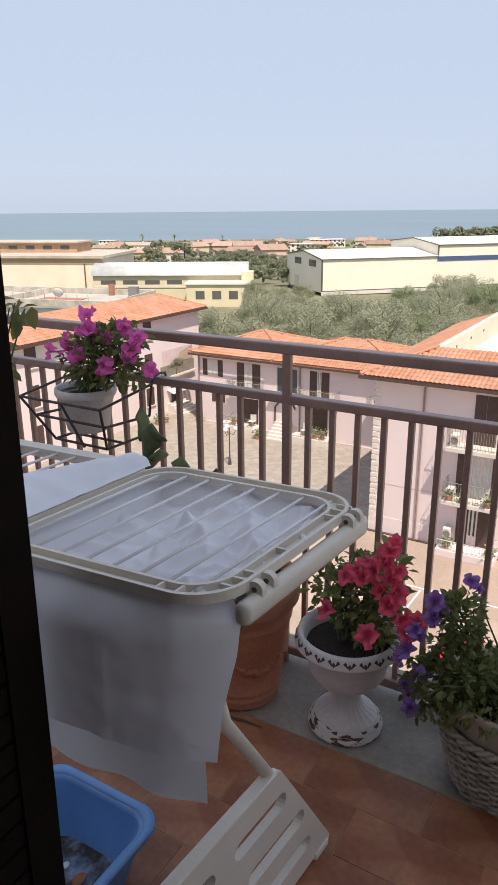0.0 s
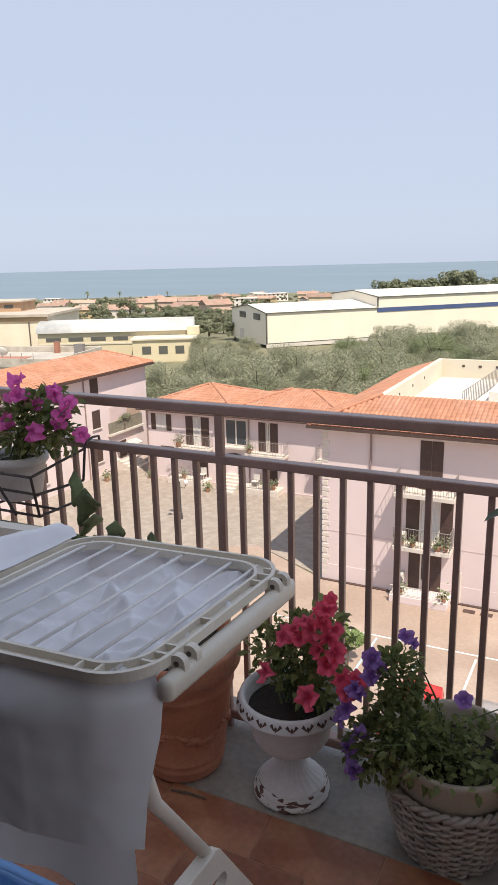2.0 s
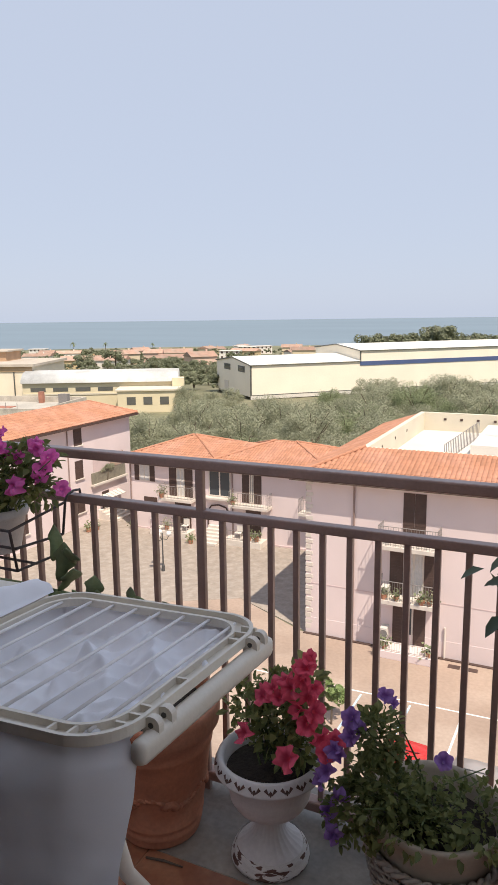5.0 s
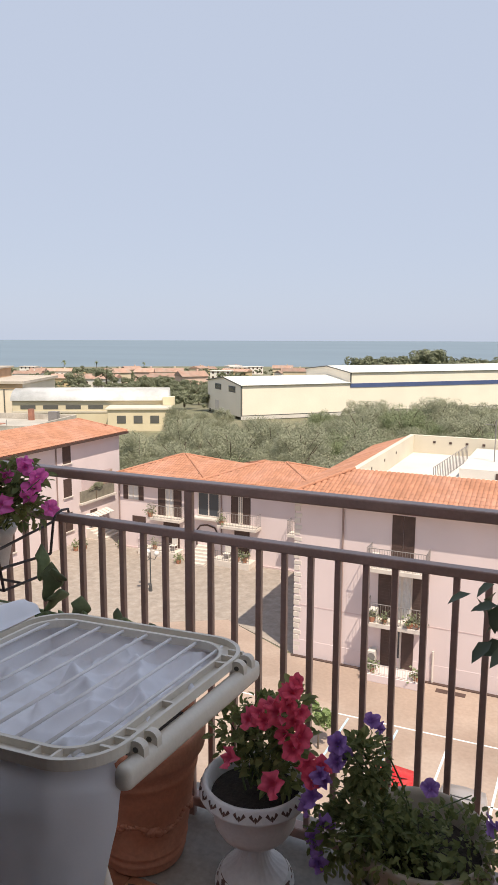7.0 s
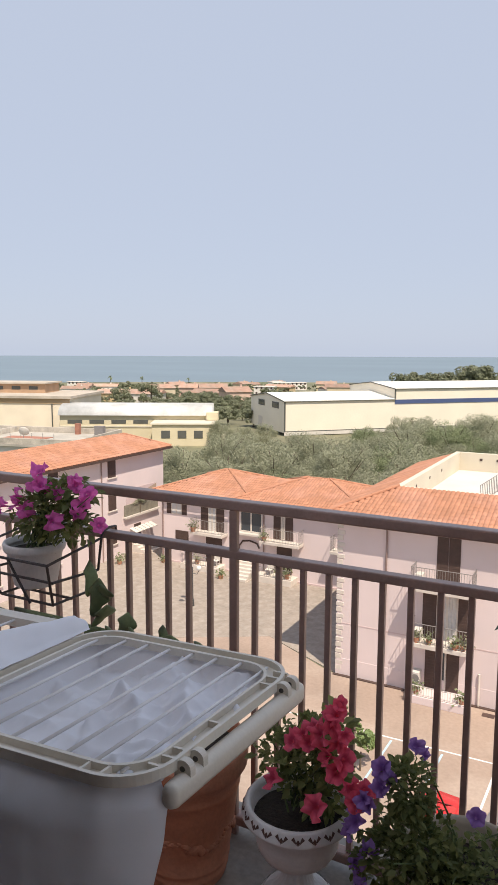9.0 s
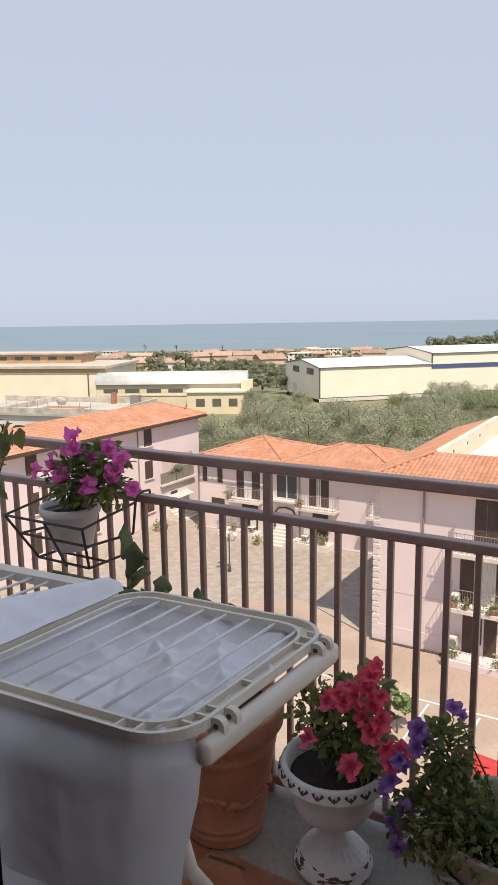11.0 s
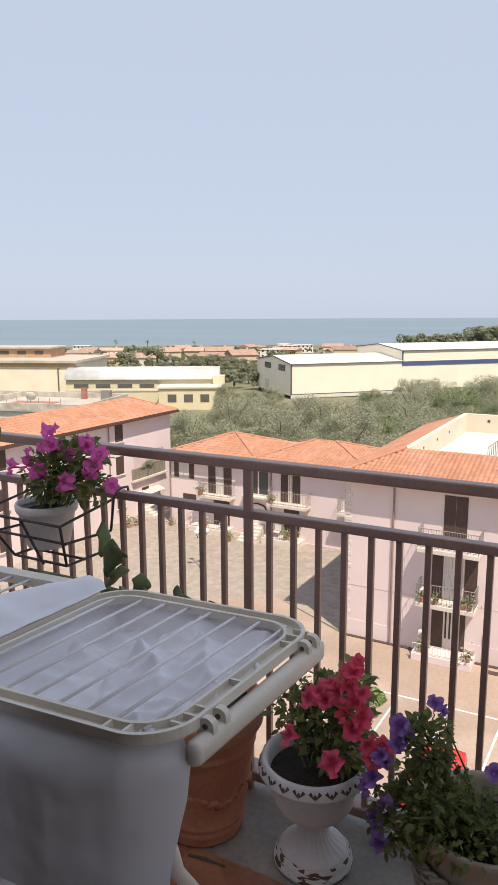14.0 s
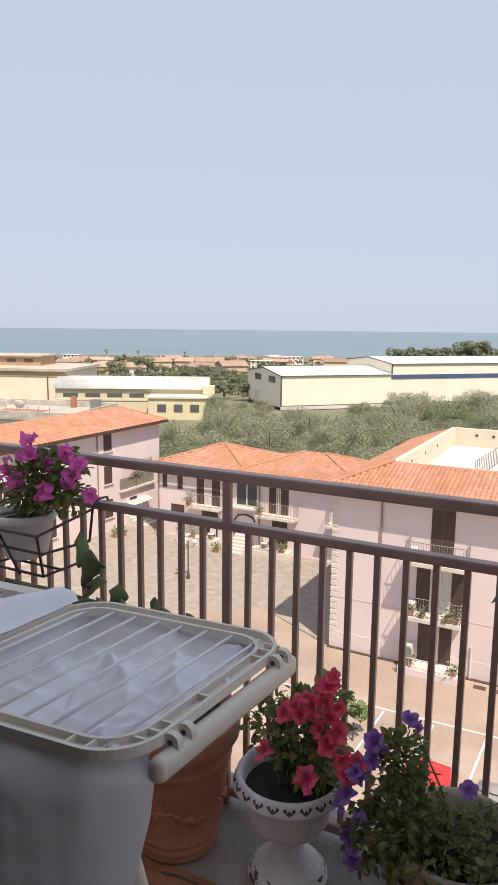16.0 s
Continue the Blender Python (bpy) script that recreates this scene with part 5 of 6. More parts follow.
def petalmat(name, edge, throat):
    m = bpy.data.materials.new(name)
    m.use_nodes = True
    n, l = m.node_tree.nodes, m.node_tree.links
    b = n["Principled BSDF"]
    b.inputs["Roughness"].default_value = 0.6
    tc, ln = n.new("ShaderNodeTexCoord"), n.new("ShaderNodeVectorMath")
    ln.operation = "LENGTH"
    l.new(tc.outputs["Object"], ln.inputs[0])
    mr = n.new("ShaderNodeMapRange")
    mr.inputs["From Min"].default_value, mr.inputs["From Max"].default_value = 0.004, 0.017
    l.new(ln.outputs["Value"], mr.inputs["Value"])
    no = n.new("ShaderNodeTexNoise")
    no.inputs["Scale"].default_value = 90
    l.new(tc.outputs["Object"], no.inputs["Vector"])
    mix, mul = n.new("ShaderNodeMix"), n.new("ShaderNodeMix")
    mix.data_type = mul.data_type = "RGBA"
    mix.inputs["A"].default_value, mix.inputs["B"].default_value = (*throat, 1), (*edge, 1)
    l.new(mr.outputs[0], mix.inputs["Factor"])
    mul.blend_type = "MULTIPLY"
    mul.inputs["Factor"].default_value = 0.5
    l.new(mix.outputs["Result"], mul.inputs["A"])
    cr = n.new("ShaderNodeMapRange")
    cr.inputs["To Min"].default_value, cr.inputs["To Max"].default_value = 0.6, 1.3
    l.new(no.outputs["Fac"], cr.inputs["Value"])
    l.new(cr.outputs[0], mul.inputs["B"])
    l.new(mul.outputs["Result"], b.inputs["Base Color"])
    tr, ms = n.new("ShaderNodeBsdfTranslucent"), n.new("ShaderNodeMixShader")
    l.new(mul.outputs["Result"], tr.inputs["Color"])
    ms.inputs[0].default_value = 0.4
    l.new(b.outputs[0], ms.inputs[1])
    l.new(tr.outputs[0], ms.inputs[2])
    l.new(ms.outputs[0], n["Material Output"].inputs["Surface"])
    return m


M_MAGENTA = petalmat("magenta_petals", (0.92, 0.19, 0.58), (0.42, 0.02, 0.24))
M_RED = petalmat("coral_red_petals", (0.86, 0.13, 0.22), (0.45, 0.02, 0.07))
M_PURPLE = petalmat("violet_petals", (0.34, 0.19, 0.52), (0.14, 0.05, 0.25))


def blossom_mesh(name, material, seed, R=0.027):
    """Ruffled five-lobed trumpet flower that faces +z."""
    rnd = random.Random(seed)
    bm = bmesh.new()
    k = 40
    ph = rnd.uniform(0, 6)
    cup = rnd.uniform(-0.5, 0.6)
    specs = ((0.06, -1.25), (0.10, -0.75), (0.17, -0.3), (0.34, -0.06), (0.68, 0.0), (1.0, 0.0))
    rings = []
    for q, z in specs:
        ring = []
        for j in range(k):
            a = j * 2 * math.pi / k
            lobe = 1 - 0.20 * max(0, q - 0.2) * abs(math.cos(2.5 * a + ph)) ** 5
            ruff = (0.2 * math.sin(5 * a + ph * 2) + 0.11 * math.sin(9 * a + ph) + 0.16 * math.sin(2 * a + ph * 3)) * 2.1 * max(0, q - 0.3) + cup * q * q * (q > 0.2)
            if q > 0.9:
                ruff -= 0.1
            ring.append(bm.verts.new((R * q * lobe * math.cos(a), R * q * lobe * math.sin(a), R * (z + ruff))))
        rings.append(ring)
    for a, b in zip(rings, rings[1:]):
        for j in range(k):
            bm.faces.new((a[j], a[(j + 1) % k], b[(j + 1) % k], b[j]))
    return mesh_of(bm, name, material, True)


def leaf_mass(name, parent, spots, size, material, seed, long=1.7, wide=1.0):
    """Small pointed leaves folded on the midrib, at (place, outward way)."""
    rnd = random.Random(seed)
    vs, fs = [], []
    for p, d in spots:
        d = Vector(d)
        tip = (d + Vector((rnd.gauss(0, 0.5), rnd.gauss(0, 0.5), rnd.gauss(0.1, 0.4)))).normalized()
        s = tip.cross(Vector((rnd.gauss(0, 0.4), rnd.gauss(0, 0.4), 1))).normalized()
        up = s.cross(tip).normalized()
        L = size * rnd.uniform(0.55, 1.25) * long
        w = L * rnd.uniform(0.24, 0.34) * wide
        p = Vector(p)
        k = len(vs)
        droop = rnd.uniform(0.05, 0.3)
        vs += [p, p + tip * L * 0.35 - s * w + up * w * 0.35, p + tip * L * 0.35, p + tip * L * 0.35 + s * w + up * w * 0.35,
               p + tip * L * 0.72 - s * w * 0.75 + up * (w * 0.2 - droop * L * 0.3), p + tip * L * 0.72 - up * droop * L * 0.4,
               p + tip * L * 0.72 + s * w * 0.75 + up * (w * 0.2 - droop * L * 0.3), p + tip * L - up * droop * L]
        fs += [(k, k + 2, k + 1), (k, k + 3, k + 2), (k + 1, k + 2, k + 5, k + 4), (k + 2, k + 3, k + 6, k + 5), (k + 4, k + 5, k + 7), (k + 5, k + 6, k + 7)]
    return raw_part(name, vs, fs, material, parent, "", "stuff", True)


def flower_plant(plant, lobes, n_leaves, size, flowers, meshes, seed, root):
    """Foliage over lobes (centre, radii), stems from the root, and single blossoms at (place, facing, scale)."""
    rnd = random.Random(seed)
    spots = []
    tot = sum(r[0] * r[2] for _, r in lobes)
    stems = bmesh.new()
    for c, r in lobes:
        for _ in range(int(n_leaves * r[0] * r[2] / tot)):
            d = Vector((rnd.gauss(0, 1), rnd.gauss(0, 1), rnd.gauss(0.2, 1))).normalized()
            q = rnd.uniform(0.45, 1.05)
            spots.append(((c[0] + d.x * r[0] * q, c[1] + d.y * r[1] * q, c[2] + d.z * r[2] * q), d))
        for _ in range(5):
            e = Vector(c) + Vector((rnd.gauss(0, r[0] * 0.5), rnd.gauss(0, r[1] * 0.5), rnd.uniform(0, r[2] * 0.9)))
            b = Vector(root) + Vector((rnd.gauss(0, 0.02), rnd.gauss(0, 0.02), 0))
            m = b.lerp(e, 0.5) + Vector((rnd.gauss(0, 0.015), rnd.gauss(0, 0.015), 0.02))
            tube([tuple(b), tuple(m), tuple(e)], [0.003, 0.0025, 0.0015], stems, 5)
    tagged(part("stalkwork", stems, M_STEM, plant), kind="stuff")
    leaf_mass("foliage", plant, spots, size, M_LEAF, seed)
    for p, d, s in flowers:
        d = Vector(d).normalized() + Vector((rnd.gauss(0, 0.3), rnd.gauss(0, 0.2), rnd.gauss(0.1, 0.3)))
        o = new("blossom", rnd.choice(meshes))
        o.parent = plant
        q = Vector(d).normalized().to_track_quat("Z", "Y").to_matrix().to_4x4()
        o.matrix_basis = Matrix.Translation(p) @ q @ pose(0, 0, 0, 0, 0, rnd.uniform(0, 360)) @ Matrix.Diagonal((s * rnd.uniform(0.72, 0.9), s * rnd.uniform(0.62, 0.9), s * 0.82, 1))


# urn with coral red petunias
URN = (-0.657, 1.495, 0.002)
US = 1.02
urn = thing("garden_urn", URN, "white pedestal urn with peeling paint on a marble kerb", "urn")
part("pedestal", lathe([(0.0, 0.0), (0.100, 0.0), (0.104, 0.006), (0.103, 0.014), (0.097, 0.019), (0.098, 0.027), (0.093, 0.032), (0.088, 0.040)], 48), M_WORN, urn, "peeling white foot ring", True)
part("stem", lathe([(0.088, 0.038), (0.080, 0.047), (0.063, 0.058), (0.047, 0.074), (0.037, 0.094), (0.032, 0.116), (0.034, 0.13), (0.042, 0.14)], 72, None, 0, 24, 0.08, (0.045, 0.12)), M_WHITEP, urn, "fluted white stem", True)
part("bowl", lathe([(0.040, 0.136), (0.066, 0.141), (0.090, 0.155), (0.104, 0.178), (0.109, 0.205), (0.111, 0.238), (0.118, 0.246)], 48), M_WHITEP, urn, "", True)
part("rim", lathe([(0.115, 0.243), (0.126, 0.248), (0.142, 0.259), (0.1445, 0.263), (0.1435, 0.267), (0.135, 0.289), (0.131, 0.294), (0.124, 0.293), (0.118, 0.28), (0.112, 0.25)], 48), M_WHITEP, urn, "", True)
for k in range(22):
    a = k * 2 * math.pi / 22
    b = bmesh.new()
    for da, z0, z1 in ((-0.055, 0.270, 0.283), (0.0, 0.268, 0.278), (0.055, 0.270, 0.283)):
        q = [(a + da * 0.3, z0), (a + da * 1.5 + 0.035, z1 - 0.002), (a + da * 1.3, z1 + 0.004), (a + da * 1.5 - 0.035, z1 - 0.002)]
        b.faces.new([b.verts.new(((0.1448 - (z - 0.267) * 0.386) * math.cos(t), (0.1448 - (z - 0.267) * 0.386) * math.sin(t), z + 0.0006)) for t, z in q])
    part("ornament", b, M_RUST, urn)
part("soil", lathe([(0.0, 0.262), (0.06, 0.258), (0.119, 0.252)], 24), M_SOIL, urn, "dark potting soil", True)
for o in urn.children:
    o.scale = (1, 1, US)
red = [blossom_mesh("blossom", M_RED, s) for s in (1, 2, 3, 11, 12)]
redp = thing("petunia_plant", (URN[0], URN[1], 0.285), "coral red flowering petunia planted in a white urn", "flowering plant")


def local(origin, pts):
    return [((p[0] - origin[0], p[1] - origin[1], p[2] - origin[2]), d, s) for p, d, s in pts]


fl = [((-0.525, 1.41, 0.605), (0.3, -0.5, 0.7), 1.15), ((-0.535, 1.41, 0.572), (-0.2, -1, 0.3), 1.1), ((-0.562, 1.40, 0.548), (-0.2, -1, 0.5), 1.3), ((-0.52, 1.41, 0.532), (0.3, -1, 0.2), 1.1),
      ((-0.634, 1.40, 0.515), (-0.5, -0.8, 0.6), 1.15), ((-0.61, 1.41, 0.535), (-0.2, -1, 0.7), 0.95), ((-0.67, 1.37, 0.425), (-0.5, -1, 0.15), 1.25), ((-0.50, 1.40, 0.505), (0.3, -1, 0.3), 1.2),
      ((-0.548, 1.345, 0.405), (-0.1, -1, 0.25), 1.5), ((-0.478, 1.38, 0.455), (0.2, -1, 0.4), 1.25), ((-0.446, 1.39, 0.45), (0.4, -0.9, 0.4), 1.2), ((-0.585, 1.42, 0.56), (-0.4, -0.4, 0.8), 1.1),
      ((-0.545, 1.42, 0.59), (-0.3, -0.7, 0.6), 1.1), ((-0.54, 1.40, 0.50), (-0.1, -1, 0.1), 1.2), ((-0.515, 1.39, 0.475), (0.3, -1, 0.1), 1.2), ((-0.59, 1.40, 0.52), (-0.4, -0.9, 0.3), 1.0), ((-0.52, 1.42, 0.625), (0.1, -0.8, 0.6), 0.9), ((-0.46, 1.37, 0.43), (0.2, -1, 0.0), 1.1), ((-0.505, 1.41, 0.56), (0.5, -0.8, 0.3), 1.0)]
O = redp.location
flower_plant(redp, [((0.04, 0.0, 0.11), (0.10, 0.08, 0.09)), ((0.10, -0.02, 0.20), (0.055, 0.06, 0.09)), ((-0.06, 0.02, 0.12), (0.065, 0.055, 0.085)), ((0.08, 0.0, 0.05), (0.07, 0.07, 0.05)), ((0.02, 0.02, 0.18), (0.06, 0.05, 0.06))], 1000, 0.0165,
             local(O, fl), red, 31, (0, 0, 0))

# wicker planter with violet petunias
WX, WY = -0.238, 1.498
M_WICK = mat("white_wicker", (0.37, 0.33, 0.285), 0.75, 0.2, 18, 0.2, 120, random_amount=0.12)
M_CREAMP = mat("cream_plastic_pot", (0.45, 0.39, 0.31), 0.5, 0.08, 8, 0.04, 90)
wick = thing("wicker_planter", (WX, WY, 0.0), "white woven wicker basket holding a cream plant pot", "planter")


def wick_r(z):
    return 0.108 + 0.048 * min(1, z / 0.17) ** 0.7


for k in range(34):
    a = k * 2 * math.pi / 34
    pts = [(wick_r(z) * math.cos(a), wick_r(z) * math.sin(a), z) for z in (0.0, 0.05, 0.1, 0.15, 0.19)]
    part("stake", tube(pts, 0.0035, None, 5), M_WICK, wick)
for j in range(18):
    z = 0.006 + j * 0.0105
    pts = []
    for i in range(102):
        a = i * 2 * math.pi / 102
        w = 0.0052 * math.cos(17 * a + (j % 2) * math.pi)
        pts.append(((wick_r(z) + w) * math.cos(a), (wick_r(z) + w) * math.sin(a), z + 0.0015 * math.sin(17 * a * 0.5 + j)))
    part("strand", tube(pts, 0.0046, None, 6, True), M_WICK, wick, "", True)
for s in (0, 1):
    pts = [((wick_r(0.19) + 0.006 * math.cos(20 * a + s * math.pi)) * math.cos(a), (wick_r(0.19) + 0.006 * math.cos(20 * a + s * math.pi)) * math.sin(a), 0.194 + 0.005 * math.sin(20 * a + s * math.pi)) for a in np.linspace(0, 2 * math.pi, 121)[:-1]]
    part("rim_braid", tube(pts, 0.006, None, 6, True), M_WICK, wick, "", True)
part("inner_pot", lathe([(0.09, 0.01), (0.138, 0.18), (0.146, 0.225), (0.152, 0.24), (0.160, 0.268), (0.163, 0.28), (0.160, 0.286), (0.152, 0.284), (0.147, 0.27), (0.138, 0.22)], 56), M_CREAMP, wick, "cream plastic pot", True)
part("soil", lathe([(0.0, 0.235), (0.08, 0.232), (0.142, 0.228)], 24), M_SOIL, wick, "dark potting soil", True)
vio = [blossom_mesh("blossom", M_PURPLE, s, 0.024) for s in (4, 5, 6, 14, 15)]
viop = thing("petunia_plant", (-0.245, 1.475, 0.235), "violet petunia trailing from a wicker planter", "flowering plant")
fl = [((-0.406, 1.38, 0.525), (-0.1, -0.9, 0.6), 1.2), ((-0.405, 1.37, 0.485), (0.0, -1, 0.2), 1.25), ((-0.338, 1.40, 0.585), (0.3, -0.4, 0.8), 1.0), ((-0.318, 1.40, 0.570), (0.6, -0.6, 0.5), 0.8),
      ((-0.457, 1.36, 0.395), (-0.3, -1, 0.3), 1.4), ((-0.418, 1.34, 0.345), (0.1, -1, 0.2), 1.15), ((-0.449, 1.34, 0.305), (-0.2, -1, 0.2), 1.3), ((-0.43, 1.33, 0.255), (0, -1, -0.1), 1.25),
      ((-0.471, 1.36, 0.362), (-0.6, -0.8, 0.1), 1.1), ((-0.206, 1.40, 0.462), (0.1, -0.8, 0.6), 1.0), ((-0.46, 1.35, 0.275), (-0.5, -0.8, -0.2), 1.15), ((-0.435, 1.37, 0.43), (-0.3, -1, 0.5), 1.2),
      ((-0.075, 1.42, 0.40), (0.3, -0.9, 0.3), 1.3), ((-0.385, 1.38, 0.50), (0.5, -0.8, 0.3), 1.0), ((-0.44, 1.36, 0.45), (-0.5, -0.7, 0.4), 1.05)]
flower_plant(viop, [((-0.095, -0.06, 0.105), (0.095, 0.09, 0.09)), ((-0.10, -0.05, 0.21), (0.04, 0.06, 0.09)), ((-0.03, -0.06, 0.06), (0.13, 0.10, 0.06)), ((-0.15, -0.08, 0.05), (0.08, 0.07, 0.09)),
                    ((0.10, -0.01, 0.07), (0.115, 0.13, 0.055)), ((-0.12, -0.06, 0.24), (0.05, 0.05, 0.06))], 2300, 0.0128, local(viop.location, fl), vio, 41, (0, 0, 0))

# large terracotta pot
TPX, TPY = -0.985, 1.475
tpot = thing("terracotta_pot", (TPX, TPY, 0.002), "large terracotta pot with a garland relief on the marble kerb", "plant pot")
part("body", lathe([(0.0, 0.0), (0.104, 0.0), (0.109, 0.004), (0.112, 0.012), (0.111, 0.022), (0.114, 0.026), (0.117, 0.031), (0.116, 0.038), (0.114, 0.042), (0.117, 0.052), (0.1205, 0.056), (0.1215, 0.062), (0.119, 0.067),
                    (0.126, 0.11), (0.134, 0.17), (0.141, 0.225), (0.146, 0.262), (0.150, 0.268), (0.151, 0.276), (0.148, 0.281), (0.150, 0.292), (0.157, 0.305), (0.165, 0.318), (0.170, 0.326),
                    (0.1715, 0.34), (0.1725, 0.362), (0.171, 0.376), (0.166, 0.383), (0.158, 0.382), (0.152, 0.365), (0.148, 0.34)], 64), M_POTT, tpot, "", True)
part("soil", lathe([(0.0, 0.352), (0.08, 0.35), (0.150, 0.346)], 24), M_SOIL, tpot, "dark potting soil", True)
rr = random.Random(9)
bm = bmesh.new()
for k in range(96):
    a = k * 2 * math.pi / 96
    swag = 0.5 + 0.5 * math.cos(5 * a)
    z = 0.135 + 0.028 * swag + rr.uniform(-0.007, 0.007)
    r = 0.112 + z * 0.127
    size = rr.uniform(0.0075, 0.012) * (1.3 - 0.5 * swag)
    bmesh.ops.create_icosphere(bm, subdivisions=1, radius=size, matrix=Matrix.Translation((r * math.cos(a), r * math.sin(a), z)) @ pose(0, 0, 0, rr.uniform(-40, 40), 0, math.degrees(a)) @ Matrix.Diagonal((0.7, 1.5, 0.9, 1)))
part("garland", bm, M_POTT, tpot, "raised fruit garland", True)
twig = thing("dry_twig", (-0.90, 1.352, 0.0), "short dry twig lying on the floor tiles", "twig")
part("stick", tube([(-0.05, -0.008, 0.004), (0.0, 0.0, 0.006), (0.055, 0.004, 0.004)], [0.003, 0.0035, 0.002], None, 6), M_BARK, twig)

# prickly pear in the pot and by the railing
M_CACT = mat("cactus_skin", (0.17, 0.225, 0.10), 0.55, 0.18, 12, 0.08, 90, col2=(0.07, 0.085, 0.04), mixscale=11, random_amount=0.3)
cact = thing("cactus_plant", (-1.15, 1.47, 0.45), "broad-padded green cactus growing behind the rack", "cactus")


def pad(x, y, z, w, h, yaw, tilt, lobe=0.0):
    b = bmesh.new()
    k = 22
    a = []
    for s in (-1, 1):
        ring = []
        for q in (1.0, 0.85, 0.45):
            ring.append([b.verts.new((w * q * math.cos(t) * (1 + lobe * math.cos(3 * t)), s * 0.009 * (1 - q) ** 0.5, h + h * q * math.sin(t) * (1 + lobe * math.sin(2 * t)))) for t in np.linspace(0, 2 * math.pi, k + 1)[:-1]])
        a.append(ring)
        for p, q in zip(ring, ring[1:]):
            for j in range(k):
                b.faces.new((p[j], p[(j + 1) % k], q[(j + 1) % k], q[j]))
        b.faces.new(ring[-1])
    bmesh.ops.remove_doubles(b, verts=b.verts, dist=0.0008)
    part("pad", move(b, Matrix.Translation((x + 1.15, y - 1.47, z - 0.45)) @ pose(0, 0, 0, tilt, 0, yaw)), M_CACT, cact, "", True)


for spec in ((-1.217, 1.50, 0.632, 0.027, 0.034, 20, -5, 0.32), (-1.19, 1.51, 0.628, 0.016, 0.022, -30, 25, 0.2), (-1.062, 1.50, 0.638, 0.027, 0.021, 10, 25, 0.3), (-1.085, 1.50, 0.636, 0.013, 0.026, 50, -15, 0.2),
             (-0.958, 1.50, 0.642, 0.034, 0.017, -30, 25, 0.25), (-1.30, 1.53, 0.665, 0.030, 0.055, 25, 5, 0.35), (-1.262, 1.54, 0.715, 0.034, 0.034, -15, 35, 0.4), (-1.335, 1.54, 0.72, 0.020, 0.048, 60, -12, 0.35),
             (-1.285, 1.52, 0.645, 0.036, 0.030, 75, 20, 0.4), (-1.35, 1.52, 0.600, 0.040, 0.030, -20, 40, 0.3), (-1.305, 1.50, 0.595, 0.026, 0.030, 40, 30, 0.3), (-1.40, 1.52, 0.625, 0.038, 0.022, 10, 62, 0.2),
             (-1.47, 1.52, 0.622, 0.048, 0.022, -25, 66, 0.25), (-1.56, 1.50, 0.615, 0.050, 0.024, 15, 60, 0.2), (-1.64, 1.50, 0.618, 0.045, 0.026, -10, 55, 0.3), (-1.24, 1.53, 0.60, 0.022, 0.026, -50, 30, 0.3)):
    x, y, z, w, h, yaw, tilt, lobe = spec
    pad(x - 0.028 if h > 0.024 and x < -1.235 else x + 0.012, y, z - 0.012, w, h, yaw, tilt, lobe)
part("stem", tube([(0.16, 0.0, -0.09), (0.05, 0.0, 0.06), (-0.1, 0.04, 0.16), (-0.3, 0.04, 0.17), (-0.5, 0.04, 0.17)], [0.02, 0.016, 0.013, 0.01, 0.007], None, 8), M_CACT, cact, "", True)

# ---------- bracket with the white pot ----------
M_BLACK = mat("black_iron_paint", (0.055, 0.042, 0.04), 0.5, 0.12, 20, 0.06, 120)
brk = thing("planter_bracket", (-1.53, 1.52, 0.825), "black iron planter bracket hooked on the railing", "bracket")
bm = bmesh.new()
A, B, C, D = (-0.19, 0.11, 0.03), (-0.19, -0.125, 0.004), (0.19, -0.125, 0.004), (0.19, 0.11, 0.03)
D = (0.135, 0.11, 0.03)
C = (0.135, -0.125, 0.004)
E, F, G, H = (-0.15, 0.10, -0.07), (-0.15, -0.10, -0.055), (0.128, -0.10, -0.055), (0.128, 0.10, -0.07)
for p, q in ((A, B), (B, C), (C, D), (E, F), (F, G), (G, H), (A, E), (D, H), (B, (-0.1, -0.08, -0.13)), (C, (0.11, -0.08, -0.13)), ((-0.02, -0.125, 0.004), (0.04, -0.1, -0.13)),
             ((-0.1, -0.08, -0.13), (0.11, -0.08, -0.13)), ((-0.1, -0.08, -0.13), (-0.1, 0.1, -0.135)), ((0.11, -0.08, -0.13), (0.11, 0.1, -0.135)), ((-0.1, 0.0, -0.135), (0.11, 0.0, -0.135))):
    rod(p, q, 0.0042, bm, 7)
part("frame", bm, M_BLACK, brk)
for s in (-1, 0.71):
    part("hook", tube([(s * 0.19, 0.11, 0.03), (s * 0.19, 0.122, 0.05), (s * 0.19, 0.15, 0.056), (s * 0.19, 0.18, 0.053), (s * 0.19, 0.185, 0.03)], 0.0042, None, 7), M_BLACK, brk)
wpot = thing("plant_pot", (-1.566, 1.52, 0.715), "white plastic plant pot in an iron bracket", "plant pot")
part("body", lathe([(0.0, 0.0), (0.085, 0.0), (0.09, 0.004), (0.118, 0.108), (0.126, 0.11), (0.131, 0.118), (0.132, 0.132), (0.128, 0.138), (0.12, 0.137), (0.115, 0.12)], 48), M_WHITEP, wpot, "", True)
part("soil", lathe([(0.0, 0.112), (0.06, 0.11), (0.118, 0.106)], 24), M_SOIL, wpot, "dark potting soil", True)
for o in wpot.children:
    o.scale = (0.72, 0.72, 1.0)
mag = [blossom_mesh("blossom", M_MAGENTA, s, 0.034) for s in (7, 8, 9, 17, 18)]
pinkp = thing("petunia_plant", (-1.56, 1.525, 0.83), "magenta petunia in full bloom in a white pot", "flowering plant")
